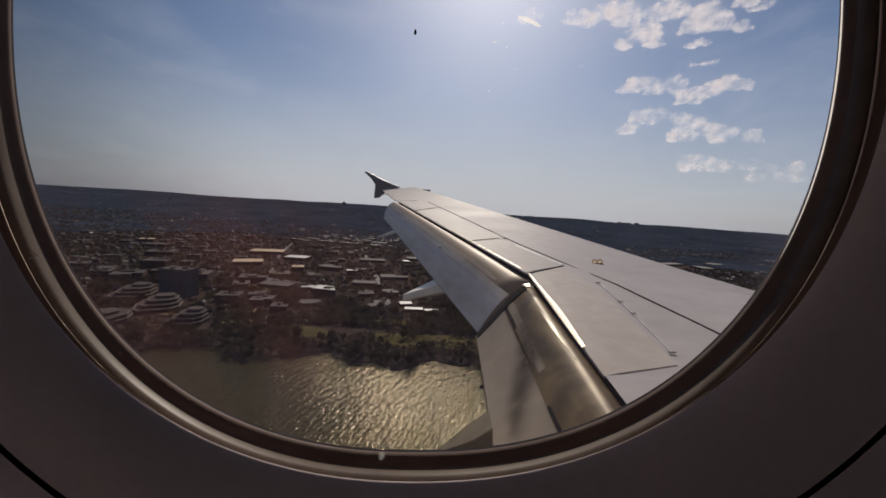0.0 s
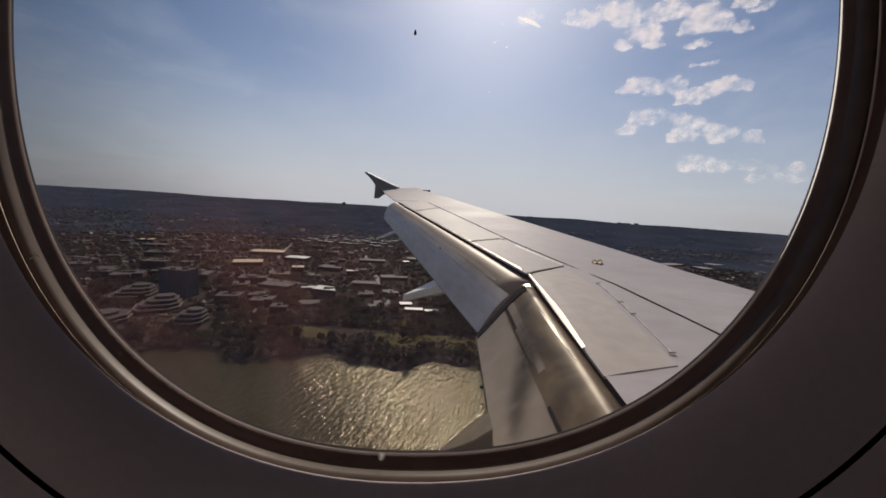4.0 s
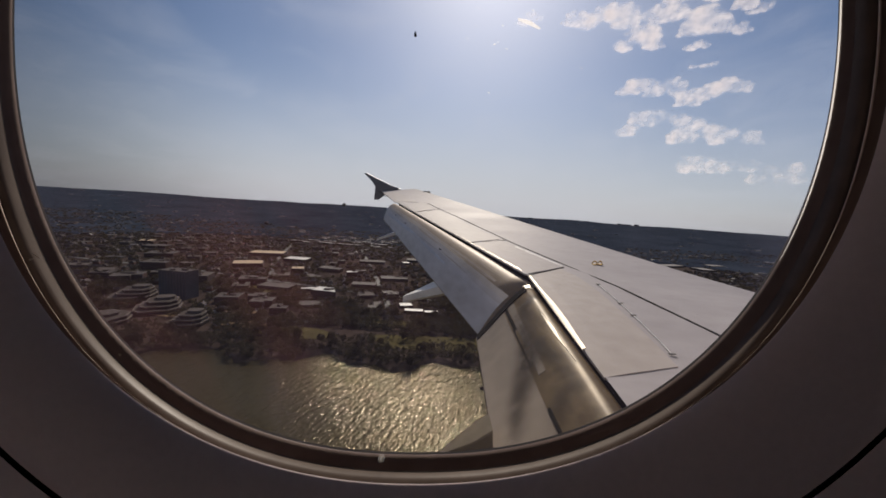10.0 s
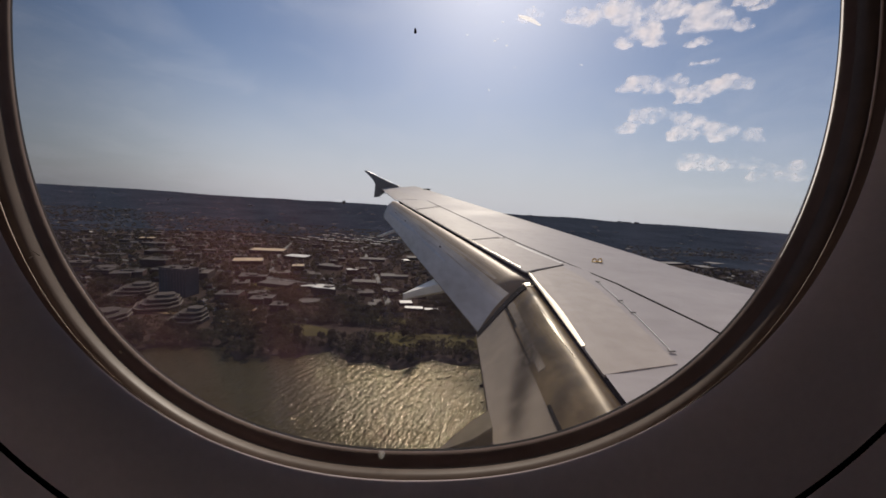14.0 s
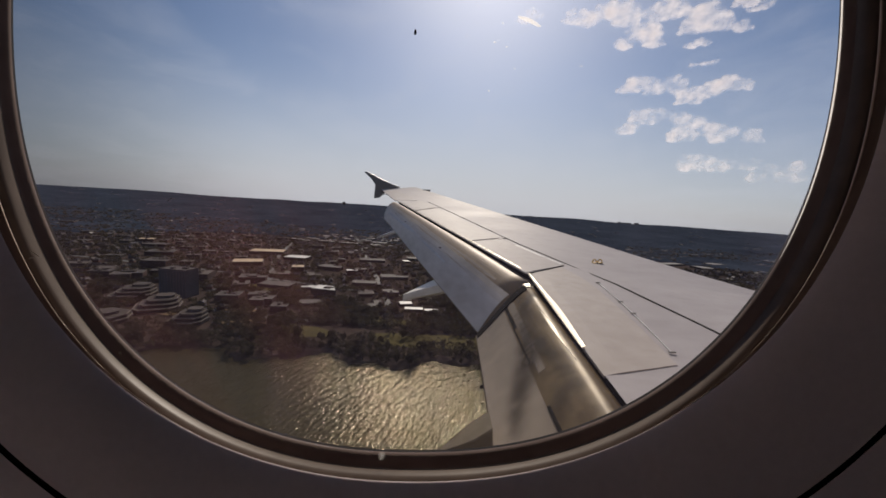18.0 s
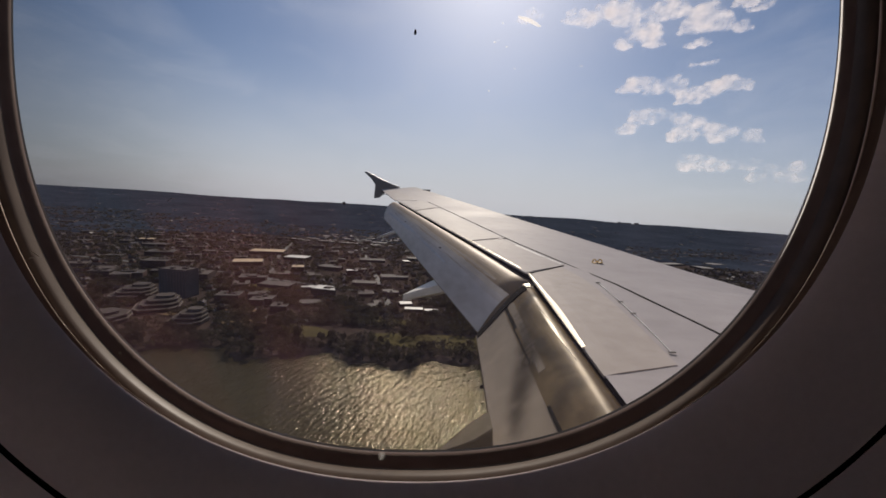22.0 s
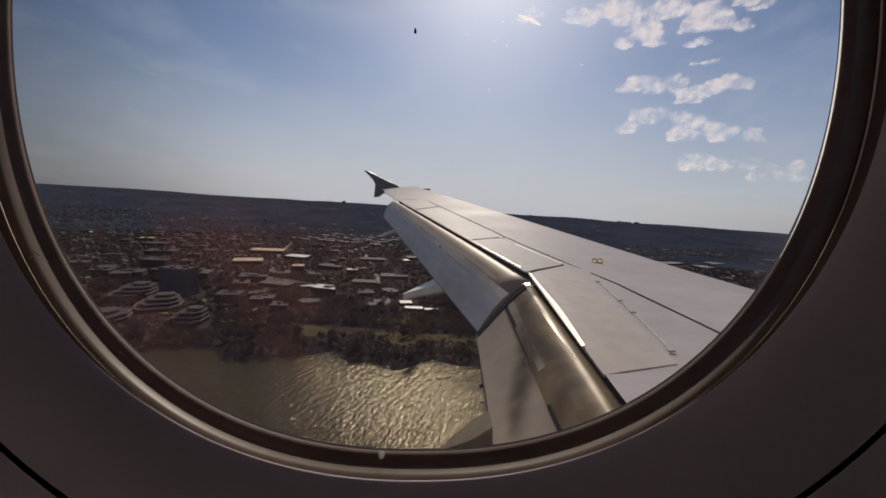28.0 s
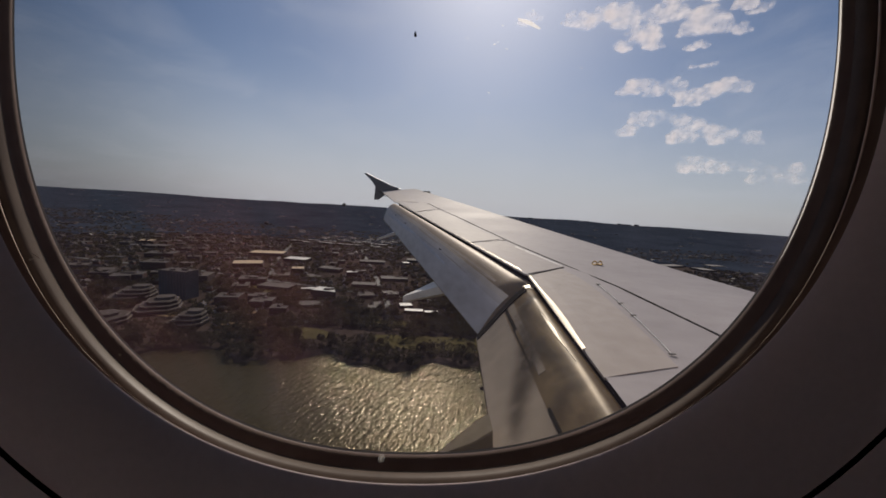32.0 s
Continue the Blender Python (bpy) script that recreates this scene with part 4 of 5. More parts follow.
def leaves(name, centres, sizes, material, rng, count=14, leaf=0.5):
    """Bunches of small flat leaf sprays, turned at random, that light passes through."""
    centres, sizes = np.asarray(centres, float), np.asarray(sizes, float)
    k = len(centres) * count
    c, s = np.repeat(centres, count, 0), np.repeat(sizes, count)[:, None]
    d = rng.normal(size=(k, 3))
    d /= np.linalg.norm(d, axis=1)[:, None]
    p = c + d * s * rng.uniform(0.25, 1.0, (k, 1)) * (1, 1, 0.8)
    a = rng.normal(size=(k, 3))
    a /= np.linalg.norm(a, axis=1)[:, None]
    b = np.cross(a, rng.normal(size=(k, 3)))
    b /= np.linalg.norm(b, axis=1)[:, None]
    w = s * leaf * rng.uniform(0.6, 1.2, (k, 1))
    corner = np.stack([p - a * w, p + b * w * 0.62, p + a * w, p - b * w * 0.62], 1).reshape(-1, 3)
    me = bpy.data.meshes.new(name)
    me.vertices.add(k * 4)
    me.vertices.foreach_set("co", corner.ravel())
    me.loops.add(k * 4)
    me.loops.foreach_set("vertex_index", np.arange(k * 4, dtype=np.int32))
    me.polygons.add(k)
    me.polygons.foreach_set("loop_start", np.arange(0, k * 4, 4, dtype=np.int32))
    me.update(calc_edges=True)
    me.materials.append(material)
    return me


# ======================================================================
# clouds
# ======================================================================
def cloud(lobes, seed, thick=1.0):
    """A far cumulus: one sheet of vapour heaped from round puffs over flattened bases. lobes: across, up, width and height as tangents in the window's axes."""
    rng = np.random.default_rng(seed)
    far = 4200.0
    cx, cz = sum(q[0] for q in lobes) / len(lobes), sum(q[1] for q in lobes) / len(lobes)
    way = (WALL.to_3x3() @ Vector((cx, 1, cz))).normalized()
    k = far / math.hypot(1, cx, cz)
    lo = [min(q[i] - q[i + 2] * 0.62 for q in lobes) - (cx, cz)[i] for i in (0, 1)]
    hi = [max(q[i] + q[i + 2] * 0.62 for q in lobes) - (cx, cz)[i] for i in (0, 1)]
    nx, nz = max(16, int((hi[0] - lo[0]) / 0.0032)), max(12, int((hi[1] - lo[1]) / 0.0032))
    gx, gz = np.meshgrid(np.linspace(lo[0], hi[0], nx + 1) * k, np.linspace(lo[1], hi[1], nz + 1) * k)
    d = np.zeros_like(gx)
    for across, up, wide, high in lobes:
        w, h = wide * k, high * k
        for j in range(7):
            a = rng.uniform(-0.42, 0.42)
            rise = (1 - 4 * a * a) * rng.uniform(0.1, 1.0)
            r = (0.13 + 0.16 * rise) * min(w, 2.0 * h) * rng.uniform(0.75, 1.2)
            px, pz = (across - cx) * k + a * w, (up - cz) * k + (-0.24 + 0.42 * rise) * h
            puffs = [(px, pz, r, 1.0)]
            # smaller heads boil out of the upper side of each puff
            for q in range(6):
                t = rng.uniform(-0.5, math.pi + 0.5)
                puffs.append((px + 0.85 * r * math.cos(t), pz + 0.70 * r * math.sin(t), r * rng.uniform(0.28, 0.55), rng.uniform(0.6, 0.95)))
            for qx, qz, qr, lift in puffs:
                dz = gz - qz
                u = ((gx - qx) / qr) ** 2 + (dz / np.where(dz > 0, 0.85 * qr, 0.62 * qr)) ** 2
                d = np.maximum(d, lift * np.clip(1.25 - u, 0, None) ** 0.75) + 0.02 * np.exp(-0.6 * u)
    d = 1.02 * (1 - np.exp(-1.0 * d)) * thick - 0.25
    rim = np.minimum(np.minimum(gx - gx.min(), gx.max() - gx), np.minimum(gz - gz.min(), gz.max() - gz)) / (0.02 * k)
    d -= 0.8 * (1 - np.clip(rim, 0, 1))
    v = [(x, -12 * q, z) for x, z, q in zip(gx.ravel(), gz.ravel(), d.ravel())]
    f = [(i, i + 1, i + nx + 2, i + nx + 1) for j in range(nz) for i in range(j * (nx + 1), j * (nx + 1) + nx)]
    me = mesh_of("cloud", v, f, M_CLOUD, True)
    me.attributes.new("vapour", "FLOAT", "POINT").data.foreach_set("value", d.ravel().astype(np.float32))
    ob = new("cloud", me)
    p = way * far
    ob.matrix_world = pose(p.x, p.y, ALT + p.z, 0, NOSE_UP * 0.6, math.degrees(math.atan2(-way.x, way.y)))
    return tagged(ob, "small white cumulus cloud with soft ragged edges", "cloud", "fair-weather clouds", "stuff")


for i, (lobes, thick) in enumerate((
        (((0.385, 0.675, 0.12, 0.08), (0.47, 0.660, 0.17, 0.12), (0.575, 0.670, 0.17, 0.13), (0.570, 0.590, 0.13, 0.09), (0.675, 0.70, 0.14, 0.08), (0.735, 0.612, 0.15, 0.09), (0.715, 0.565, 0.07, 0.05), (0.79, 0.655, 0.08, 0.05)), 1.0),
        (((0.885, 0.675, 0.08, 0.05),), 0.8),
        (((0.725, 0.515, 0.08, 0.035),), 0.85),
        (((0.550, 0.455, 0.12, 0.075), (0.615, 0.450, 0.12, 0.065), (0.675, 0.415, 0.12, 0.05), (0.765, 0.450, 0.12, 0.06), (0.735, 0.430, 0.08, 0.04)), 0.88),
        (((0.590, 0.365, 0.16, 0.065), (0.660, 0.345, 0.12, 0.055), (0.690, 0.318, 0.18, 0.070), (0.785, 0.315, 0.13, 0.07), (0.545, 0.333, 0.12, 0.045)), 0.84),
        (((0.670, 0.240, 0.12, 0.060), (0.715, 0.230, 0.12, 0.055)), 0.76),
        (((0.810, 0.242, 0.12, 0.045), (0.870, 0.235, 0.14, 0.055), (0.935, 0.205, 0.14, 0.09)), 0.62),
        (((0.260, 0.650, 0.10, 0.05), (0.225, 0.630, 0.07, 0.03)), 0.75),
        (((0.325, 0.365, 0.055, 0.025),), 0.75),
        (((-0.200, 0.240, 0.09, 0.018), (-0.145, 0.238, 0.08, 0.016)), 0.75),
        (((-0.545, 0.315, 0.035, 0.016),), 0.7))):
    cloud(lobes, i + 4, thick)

# ======================================================================
# the town
# ======================================================================
def prism(outline, z0, z1, bm=None, taper=1.0):
    """An upright block over a plan outline."""
    bm = bm or bmesh.new()
    n = len(outline)
    cx, cy = sum(p[0] for p in outline) / n, sum(p[1] for p in outline) / n
    lo = [bm.verts.new((x, y, z0)) for x, y in outline]
    hi = [bm.verts.new((cx + (x - cx) * taper, cy + (y - cy) * taper, z1)) for x, y in outline]
    for i in range(n):
        bm.faces.new((lo[i], lo[(i + 1) % n], hi[(i + 1) % n], hi[i]))
    bm.faces.new(hi)
    bm.faces.new(list(reversed(lo)))
    return bm


def rect(w, d, cx=0, cy=0):
    return [(cx - w / 2, cy - d / 2), (cx + w / 2, cy - d / 2), (cx + w / 2, cy + d / 2), (cx - w / 2, cy + d / 2)]


def place(x, y, turn):
    return pose(x, y, land(x, y) - 0.3, 0, 0, turn)


def block(x, y, w, d, h, turn, wall, roof, label, name="office_building", floors=0, group="", outline=None, plant=True):
    """A flat-roofed block: walls, window bands a storey, roof slab, parapet and roof plant."""
    b = thing(name, place(x, y, turn), label, "building", group)
    o = outline or rect(w, d)
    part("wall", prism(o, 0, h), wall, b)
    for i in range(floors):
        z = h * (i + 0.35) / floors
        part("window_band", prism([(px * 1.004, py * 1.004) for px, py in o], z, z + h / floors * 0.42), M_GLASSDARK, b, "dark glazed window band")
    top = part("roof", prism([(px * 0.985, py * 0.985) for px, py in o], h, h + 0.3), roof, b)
    for (ax, ay), (bx, by) in zip(o, o[1:] + o[:1]):
        run = math.hypot(bx - ax, by - ay)
        ux, uy = (bx - ax) / run * 0.5, (by - ay) / run * 0.5
        part("parapet", prism([(ax, ay), (bx - ux, by - uy), (bx - ux - uy, by - uy + ux), (ax - uy, ay + ux)], h, h + 0.9), M_RIM, top)
    if plant:
        rng = np.random.default_rng(int(abs(x * 7 + y * 13)))
        for k in range(1 + int(w > 30) + int(w * d > 1400)):
            part("roof_plant", prism(rect(w * rng.uniform(0.10, 0.26), d * rng.uniform(0.10, 0.24), w * rng.uniform(-0.3, 0.3), d * rng.uniform(-0.3, 0.3)), h + 0.3, h + rng.uniform(1.4, 3.0)), M_CONC, top)
    return b


def plan_of(kind, w, d):
    """Plans of town buildings: plain, bent, with a court, or stepped."""
    a, b = w / 2, d / 2
    return (None,
            [(-a, -b), (a, -b), (a, 0.05 * d), (0.05 * w, 0.05 * d), (0.05 * w, b), (-a, b)],
            [(-a, -b), (a, -b), (a, b), (0.45 * a, b), (0.45 * a, -0.1 * d), (-0.45 * a, -0.1 * d), (-0.45 * a, b), (-a, b)],
            [(-a, -b), (0.3 * a, -b), (0.3 * a, -0.55 * b), (a, -0.55 * b), (a, b), (-0.4 * a, b), (-0.4 * a, 0.5 * b), (-a, 0.5 * b)],
            [(-a, -b), (a, -b), (0.25 * a, b), (-a, b)])[kind]


def terraced(x, y, size, turn, tiers, seed):
    """An office of stepped, faceted terraces with pale parapets."""
    b = thing("terraced_building", place(x, y, turn), "stepped brown office building with pale terrace parapets", "building", "terraced riverside offices")
    plan = [(-0.5, -0.30), (-0.36, -0.46), (0.30, -0.48), (0.52, -0.28), (0.55, 0.18), (0.34, 0.44), (-0.30, 0.46), (-0.52, 0.20)]
    z = 0.0
    for i in range(tiers):
        k = size * (1 - 0.165 * i)
        o = [(px * k + 0.05 * size * i, py * k * 1.15 + 0.06 * size * i) for px, py in plan]
        hh = 5.0 if i == 0 else 4.2
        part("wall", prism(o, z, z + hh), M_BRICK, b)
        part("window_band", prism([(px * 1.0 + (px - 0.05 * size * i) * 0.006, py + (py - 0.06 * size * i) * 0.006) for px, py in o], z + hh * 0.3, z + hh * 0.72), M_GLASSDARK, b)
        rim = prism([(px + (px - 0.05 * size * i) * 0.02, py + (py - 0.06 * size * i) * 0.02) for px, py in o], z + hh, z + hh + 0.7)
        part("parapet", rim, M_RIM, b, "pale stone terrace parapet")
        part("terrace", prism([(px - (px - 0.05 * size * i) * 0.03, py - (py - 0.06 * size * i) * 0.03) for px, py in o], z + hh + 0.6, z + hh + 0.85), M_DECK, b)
        z += hh
    part("roof_plant", prism([(px * size * 0.42 + 0.05 * size * tiers, py * size * 0.42 + 0.06 * size * tiers) for px, py in plan], z + 0.8, z + 4.2), M_CONC, b)


TERR = ((-316, 446, 38, 10, 3), (-392, 494, 50, 30, 3), (-415, 428, 54, -8, 2), (-470, 545, 50, 20, 3))
for i, (x, y, s, a, n) in enumerate(TERR):
    terraced(x, y, s, a, n, i)

# slab tower
tw = block(-412, 562, 46, 26, 44, -6, M_TOWER, M_ROOF, "blue-grey concrete tower block with tall window strips", "tower_block", floors=0)
for k in range(9):
    part("window_strip", prism(rect(2.4, 0.3, -20 + 5.0 * k, -13.05), 3, 42), M_TOWERGLASS, tw, "dark tall window strip")

BLOCKS = (
    # x, y, w, d, h, turn, wall, roof, floors, words
    (-195, 622, 46, 22, 20, -8, M_BRICK, M_WHITE, 5, "dark brick office block with a white roof"),
    (-52, 590, 22, 14, 6, 15, M_BRICK, M_WHITE, 1, "low shed with a white roof"),
    (-36, 560, 30, 11, 6, 4, M_BRICK, M_WHITE, 1, "low shed with a white roof"),
    (-8, 556, 22, 10, 6, 4, M_BRICK, M_WHITE, 1, "low shed with a white roof"),
    (-462, 860, 64, 36, 12, 24, M_BRICK, M_TAN, 3, "brick hall with a tan roof"),
    (-495, 1030, 90, 40, 12, 12, M_CONC, M_TAN, 2, "long hall with a tan roof"),
    (-384, 965, 60, 32, 11, -4, M_CONC, M_WHITE, 2, "hall with a white roof"),
    (-330, 560, 34, 22, 14, 12, M_BRICK, M_ROOF, 4, "brown brick office block with a flat grey roof"),
    (-270, 545, 32, 24, 15, 8, M_BRICK, M_ROOF, 4, "brown brick office block with a flat grey roof"),
    (-232, 520, 24, 20, 13, 8, M_BRICK, M_CONC, 4, "brown brick office block with a pale roof"),
    (-300, 660, 60, 24, 9, -6, M_CONC, M_ROOF, 2, "low concrete block with a flat roof"),
    (-360, 690, 48, 26, 16, 18, M_BRICK, M_ROOF, 4, "brown brick office block with a flat grey roof"),
    (-470, 680, 60, 30, 18, 15, M_CONC, M_PARA, 4, "pale concrete office with a tan deck"),
    (-560, 640, 44, 30, 20, 28, M_BRICK, M_ROOF, 5, "dark brick office block"),
    (-600, 760, 48, 30, 24, 10, M_BRICK, M_ROOF, 6, "dark brick block with a grey roof"),
    (-150, 720, 48, 20, 9, 5, M_BRICK, M_ROOF, 2, "low brick block with a flat roof"),
    (-100, 800, 60, 24, 9, 12, M_CONC, M_ROOF, 2, "low concrete block with a flat roof"),
    (-700, 900, 60, 34, 14, 20, M_BRICK, M_ROOF, 3, "brick block with a flat roof"),
    (-800, 1010, 56, 30, 12, 5, M_CONC, M_ROOF, 3, "concrete block with a grey roof"),
    (-260, 860, 56, 26, 12, -6, M_BRICK, M_ROOF, 3, "brick block with a flat roof"),
    (-190, 1010, 70, 26, 9, 8, M_CONC, M_ROOF, 2, "long hall with a grey roof"),
    (-60, 1090, 80, 30, 9, 8, M_CONC, M_ROOF, 2, "long hall with a flat roof"),
    (960, 1290, 60, 40, 9, 10, M_CONC, M_SHED, 2, "hall with a weathered pale roof"),
    (860, 1340, 150, 30, 8, 24, M_CONC, M_SHED, 1, "long warehouse with a weathered pale roof"),
    (1130, 1420, 200, 30, 8, 26, M_CONC, M_SHED, 1, "long warehouse with a weathered pale roof"),
    (1330, 1440, 90, 34, 8, 20, M_CONC, M_PARA, 1, "warehouse with a pale roof"),
    (1180, 1260, 80, 36, 8, 30, M_CONC, M_ROOF, 1, "warehouse with a flat grey roof"),
    (1480, 1560, 120, 36, 8, 20, M_CONC, M_SHED, 1, "long warehouse with a weathered pale roof"),
    (-930, 380, 120, 30, 12, 6, M_BRICK, M_WHITE, 2, "long brick works hall with a white roof"),
    (-900, 450, 90, 40, 10, 6, M_BRICK, M_ROOF, 2, "brick works hall with a dark roof"),
)
BLOCKS = tuple((x, y, w, min(d * 1.4, w * 0.95), h * 0.66, *more) for x, y, w, d, h, *more in BLOCKS)
for i, (x, y, w, d, h, a, wall_m, roof_m, fl, words) in enumerate(BLOCKS):
    shape = 4 if i == 0 else (0, 1, 2, 3, 1)[i % 5] if 6 < i < 22 else 0
    block(x, y, w, d, h, a, wall_m, roof_m, words, "office_building" if fl > 2 else "low_building", fl, outline=plan_of(shape, w, d), plant=h > 8)
for r in range(5):
    for k in range(4):
        wide = (72, 40, 64, 52, 78)[(3 * r + 2 * k) % 5]
        block(-520 + 88 * k + 14 * r + (72 - wide) * 0.4, 1330 + 62 * r + 7 * ((r + 2 * k) % 3), wide, 16, 7, -6, M_CONC, M_WHITE, "long pale-roofed terrace in a row", "row_building", 1, "pale-roofed rows", plant=False)
# more of the town's larger buildings, street by street
EXTRA = []
_rng = np.random.default_rng(21)
while len(EXTRA) < 70:
    y = 520 + 900 * _rng.uniform() ** 1.2
    x = _rng.uniform(-1.05, 0.12) * y
    w, d = _rng.uniform(18, 46), _rng.uniform(16, 38)
    if y < bank(x) + 110 or any((x - a) ** 2 + (y - b) ** 2 < ((max(w, d) + c) * 0.62) ** 2 for a, b, c in [(q[0], q[1], max(q[2], q[3])) for q in BLOCKS] + [(q[0], q[1], q[2]) for q in TERR] + [(-412, 562, 50)] + EXTRA):
        continue
    EXTRA.append((x, y, max(w, d)))
    k = int(_rng.integers(10))
    roof_m, words = ((M_ROOF, "town block with a flat dark roof"), (M_CONC, "town block with a flat grey roof"), (M_PARA, "town block with a pale roof"), (M_TAN, "town block with a tan roof"), (M_WHITE, "town block with a white roof"))[(0, 0, 0, 1, 1, 0, 2, 0, 3, 4)[k]]
    h = _rng.uniform(4, 10)
    block(x, y, w, d, h, 17 + (90 if _rng.uniform() < 0.4 else 0) + _rng.normal(0, 4), M_BRICK if _rng.uniform() < 0.7 else M_CONC, roof_m, words, "town_building", int(h // 3.6), "town blocks", outline=plan_of((0, 1, 2, 3)[int(_rng.integers(4))] if w > 24 else 0, w, d), plant=h > 7)
# tall blocks on the skyline
for x, y, w, h in ((1060, 4350, 60, 15), (1180, 4330, 44, 12), (2050, 4000, 90, 15), (2140, 3960, 44, 21), (1980, 4020, 38, 17), (-1150, 4200, 14, 36)):
    block(x, y, w, 40, h, -20, M_CONC, M_ROOF, "far grey tower block on the skyline", "skyline_block", 6, plant=False)


def make_house(kind, rng):
    """A small house: walls, pitched roof, chimney, windows and door."""
    h = thing("house", Matrix.Identity(4), "small suburban house with a dark pitched roof", "house", "town houses")
    w, d, e = ((11, 8, 5.2), (9, 8, 5.6), (14, 9, 4.2), (10, 9, 6.0))[kind]
    part("wall", prism(rect(w, d), 0, e), M_SIDING if kind != 3 else M_BRICK, h)
    rise = d * 0.36
    bm = bmesh.new()
    o = 0.45
    pts = [(-w / 2 - o, -d / 2 - o, e - 0.2), (w / 2 + o, -d / 2 - o, e - 0.2), (w / 2 + o, d / 2 + o, e - 0.2), (-w / 2 - o, d / 2 + o, e - 0.2)]
    inset = 2.6 if kind in (1, 3) else 0.0
    ridge = [(-w / 2 - o + inset, 0, e + rise), (w / 2 + o - inset, 0, e + rise)]
    vs = [bm.verts.new(p) for p in pts + ridge]
    for f in ((0, 1, 5, 4), (2, 3, 4, 5), (1, 2, 5), (3, 0, 4), (3, 2, 1, 0)):
        bm.faces.new([vs[i] for i in f])
    top = part("roof", bm, M_SHINGLE, h)
    part("chimney", prism(rect(0.8, 0.8, w * 0.25, 0.6), e + rise * 0.4, e + rise + 0.9), M_BRICK, top)
    for sx in (-0.3, 0.3):
        part("window", prism(rect(1.3, 0.12, sx * w, -d / 2), 1.2, 2.6), M_GLASSDARK, h)
    part("door", prism(rect(1.0, 0.14, 0.02 * w, -d / 2), 0.1, 2.2), M_GAP, h)
    return h


def in_view(x, y):
    return (-1.12 * y < x < 0.16 * y) or (0.52 * y < x < 0.98 * y and y > 950)


TAKEN = [(x, y, max(w, d) * (0.75 if w > 31 else 1.0)) for x, y, w, d, *_ in BLOCKS] + [(x, y, s * 0.8) for x, y, s, *_ in TERR] + [(-412, 562, 40)] + [(x, y, r * 0.6) for x, y, r in EXTRA]


def free(x, y, pad=8):
    return all((x - a) ** 2 + (y - b) ** 2 > (r + pad) ** 2 for a, b, r in TAKEN)


def build_houses():
    rng = np.random.default_rng(5)
    kinds = [make_house(k, rng) for k in range(4)]
    spots = []
    ca, sa = math.cos(0.3), math.sin(0.3)
    for i in range(-90, 90):
        for j in range(-60, 110):
            u, v = i * 17 + (i // 8) * 11, j * 24 + (j // 2) * 13
            x, y = u * ca - v * sa + rng.normal(0, 1.6), u * sa + v * ca + 600 + rng.normal(0, 1.6)
            if y > 500 and y < 1750 and in_view(x, y) and y > bank(x) + 95 and free(x, y) and rng.uniform() < 0.62:
                spots.append((math.hypot(x, y), x, y, 17.2 + (180 if rng.uniform() < 0.5 else 0) + (90 if rng.uniform() < 0.25 else 0), int(rng.integers(4))))
    spots.sort()
    for n, (r, x, y, a, k) in enumerate(spots[:300]):
        if n < 4:
            kinds[n].matrix_world = place(x, y, a)
        else:
            copy_thing(kinds[k], place(x, y, a))
    # the rest of the town, too far off to tell apart
    vw, fw, vr, fr = [], [], [], []
    vl, fl = [], []
    for r, x, y, a, k in spots[300:]:
        w, d, e = ((11, 8, 5.2), (9, 8, 5.6), (14, 9, 4.2), (16, 10, 6.0))[k]
        m = place(x, y, a)
        base = len(vw)
        vw += [m @ Vector(p) for p in [(px, py, z) for z in (0, e) for px, py in rect(w, d)]]
        fw += [tuple(base + i for i in q) for q in ((0, 1, 5, 4), (1, 2, 6, 5), (2, 3, 7, 6), (3, 0, 4, 7))]
        tv, tf = (vl, fl) if rng.uniform() < 0.05 else (vr, fr)
        base = len(tv)
        tv += [m @ Vector(p) for p in [(px, py, e) for px, py in rect(w + 0.8, d + 0.8)] + [(-w / 2, 0, e + 3), (w / 2, 0, e + 3)]]
        tf += [tuple(base + i for i in q) for q in ((0, 1, 5, 4), (2, 3, 4, 5), (1, 2, 5), (3, 0, 4))]
    town = thing("far_houses", Matrix.Identity(4), "crowded far roofs of the town among trees", "houses", kind="stuff")
    for nm, v, f, m_ in (("wall", vw, fw, M_SIDING), ("roof", vr, fr, M_SHINGLE), ("pale_roof", vl, fl, M_SHED)):
        tagged(solid(nm, v, f, m_, town), kind="stuff")


build_houses()


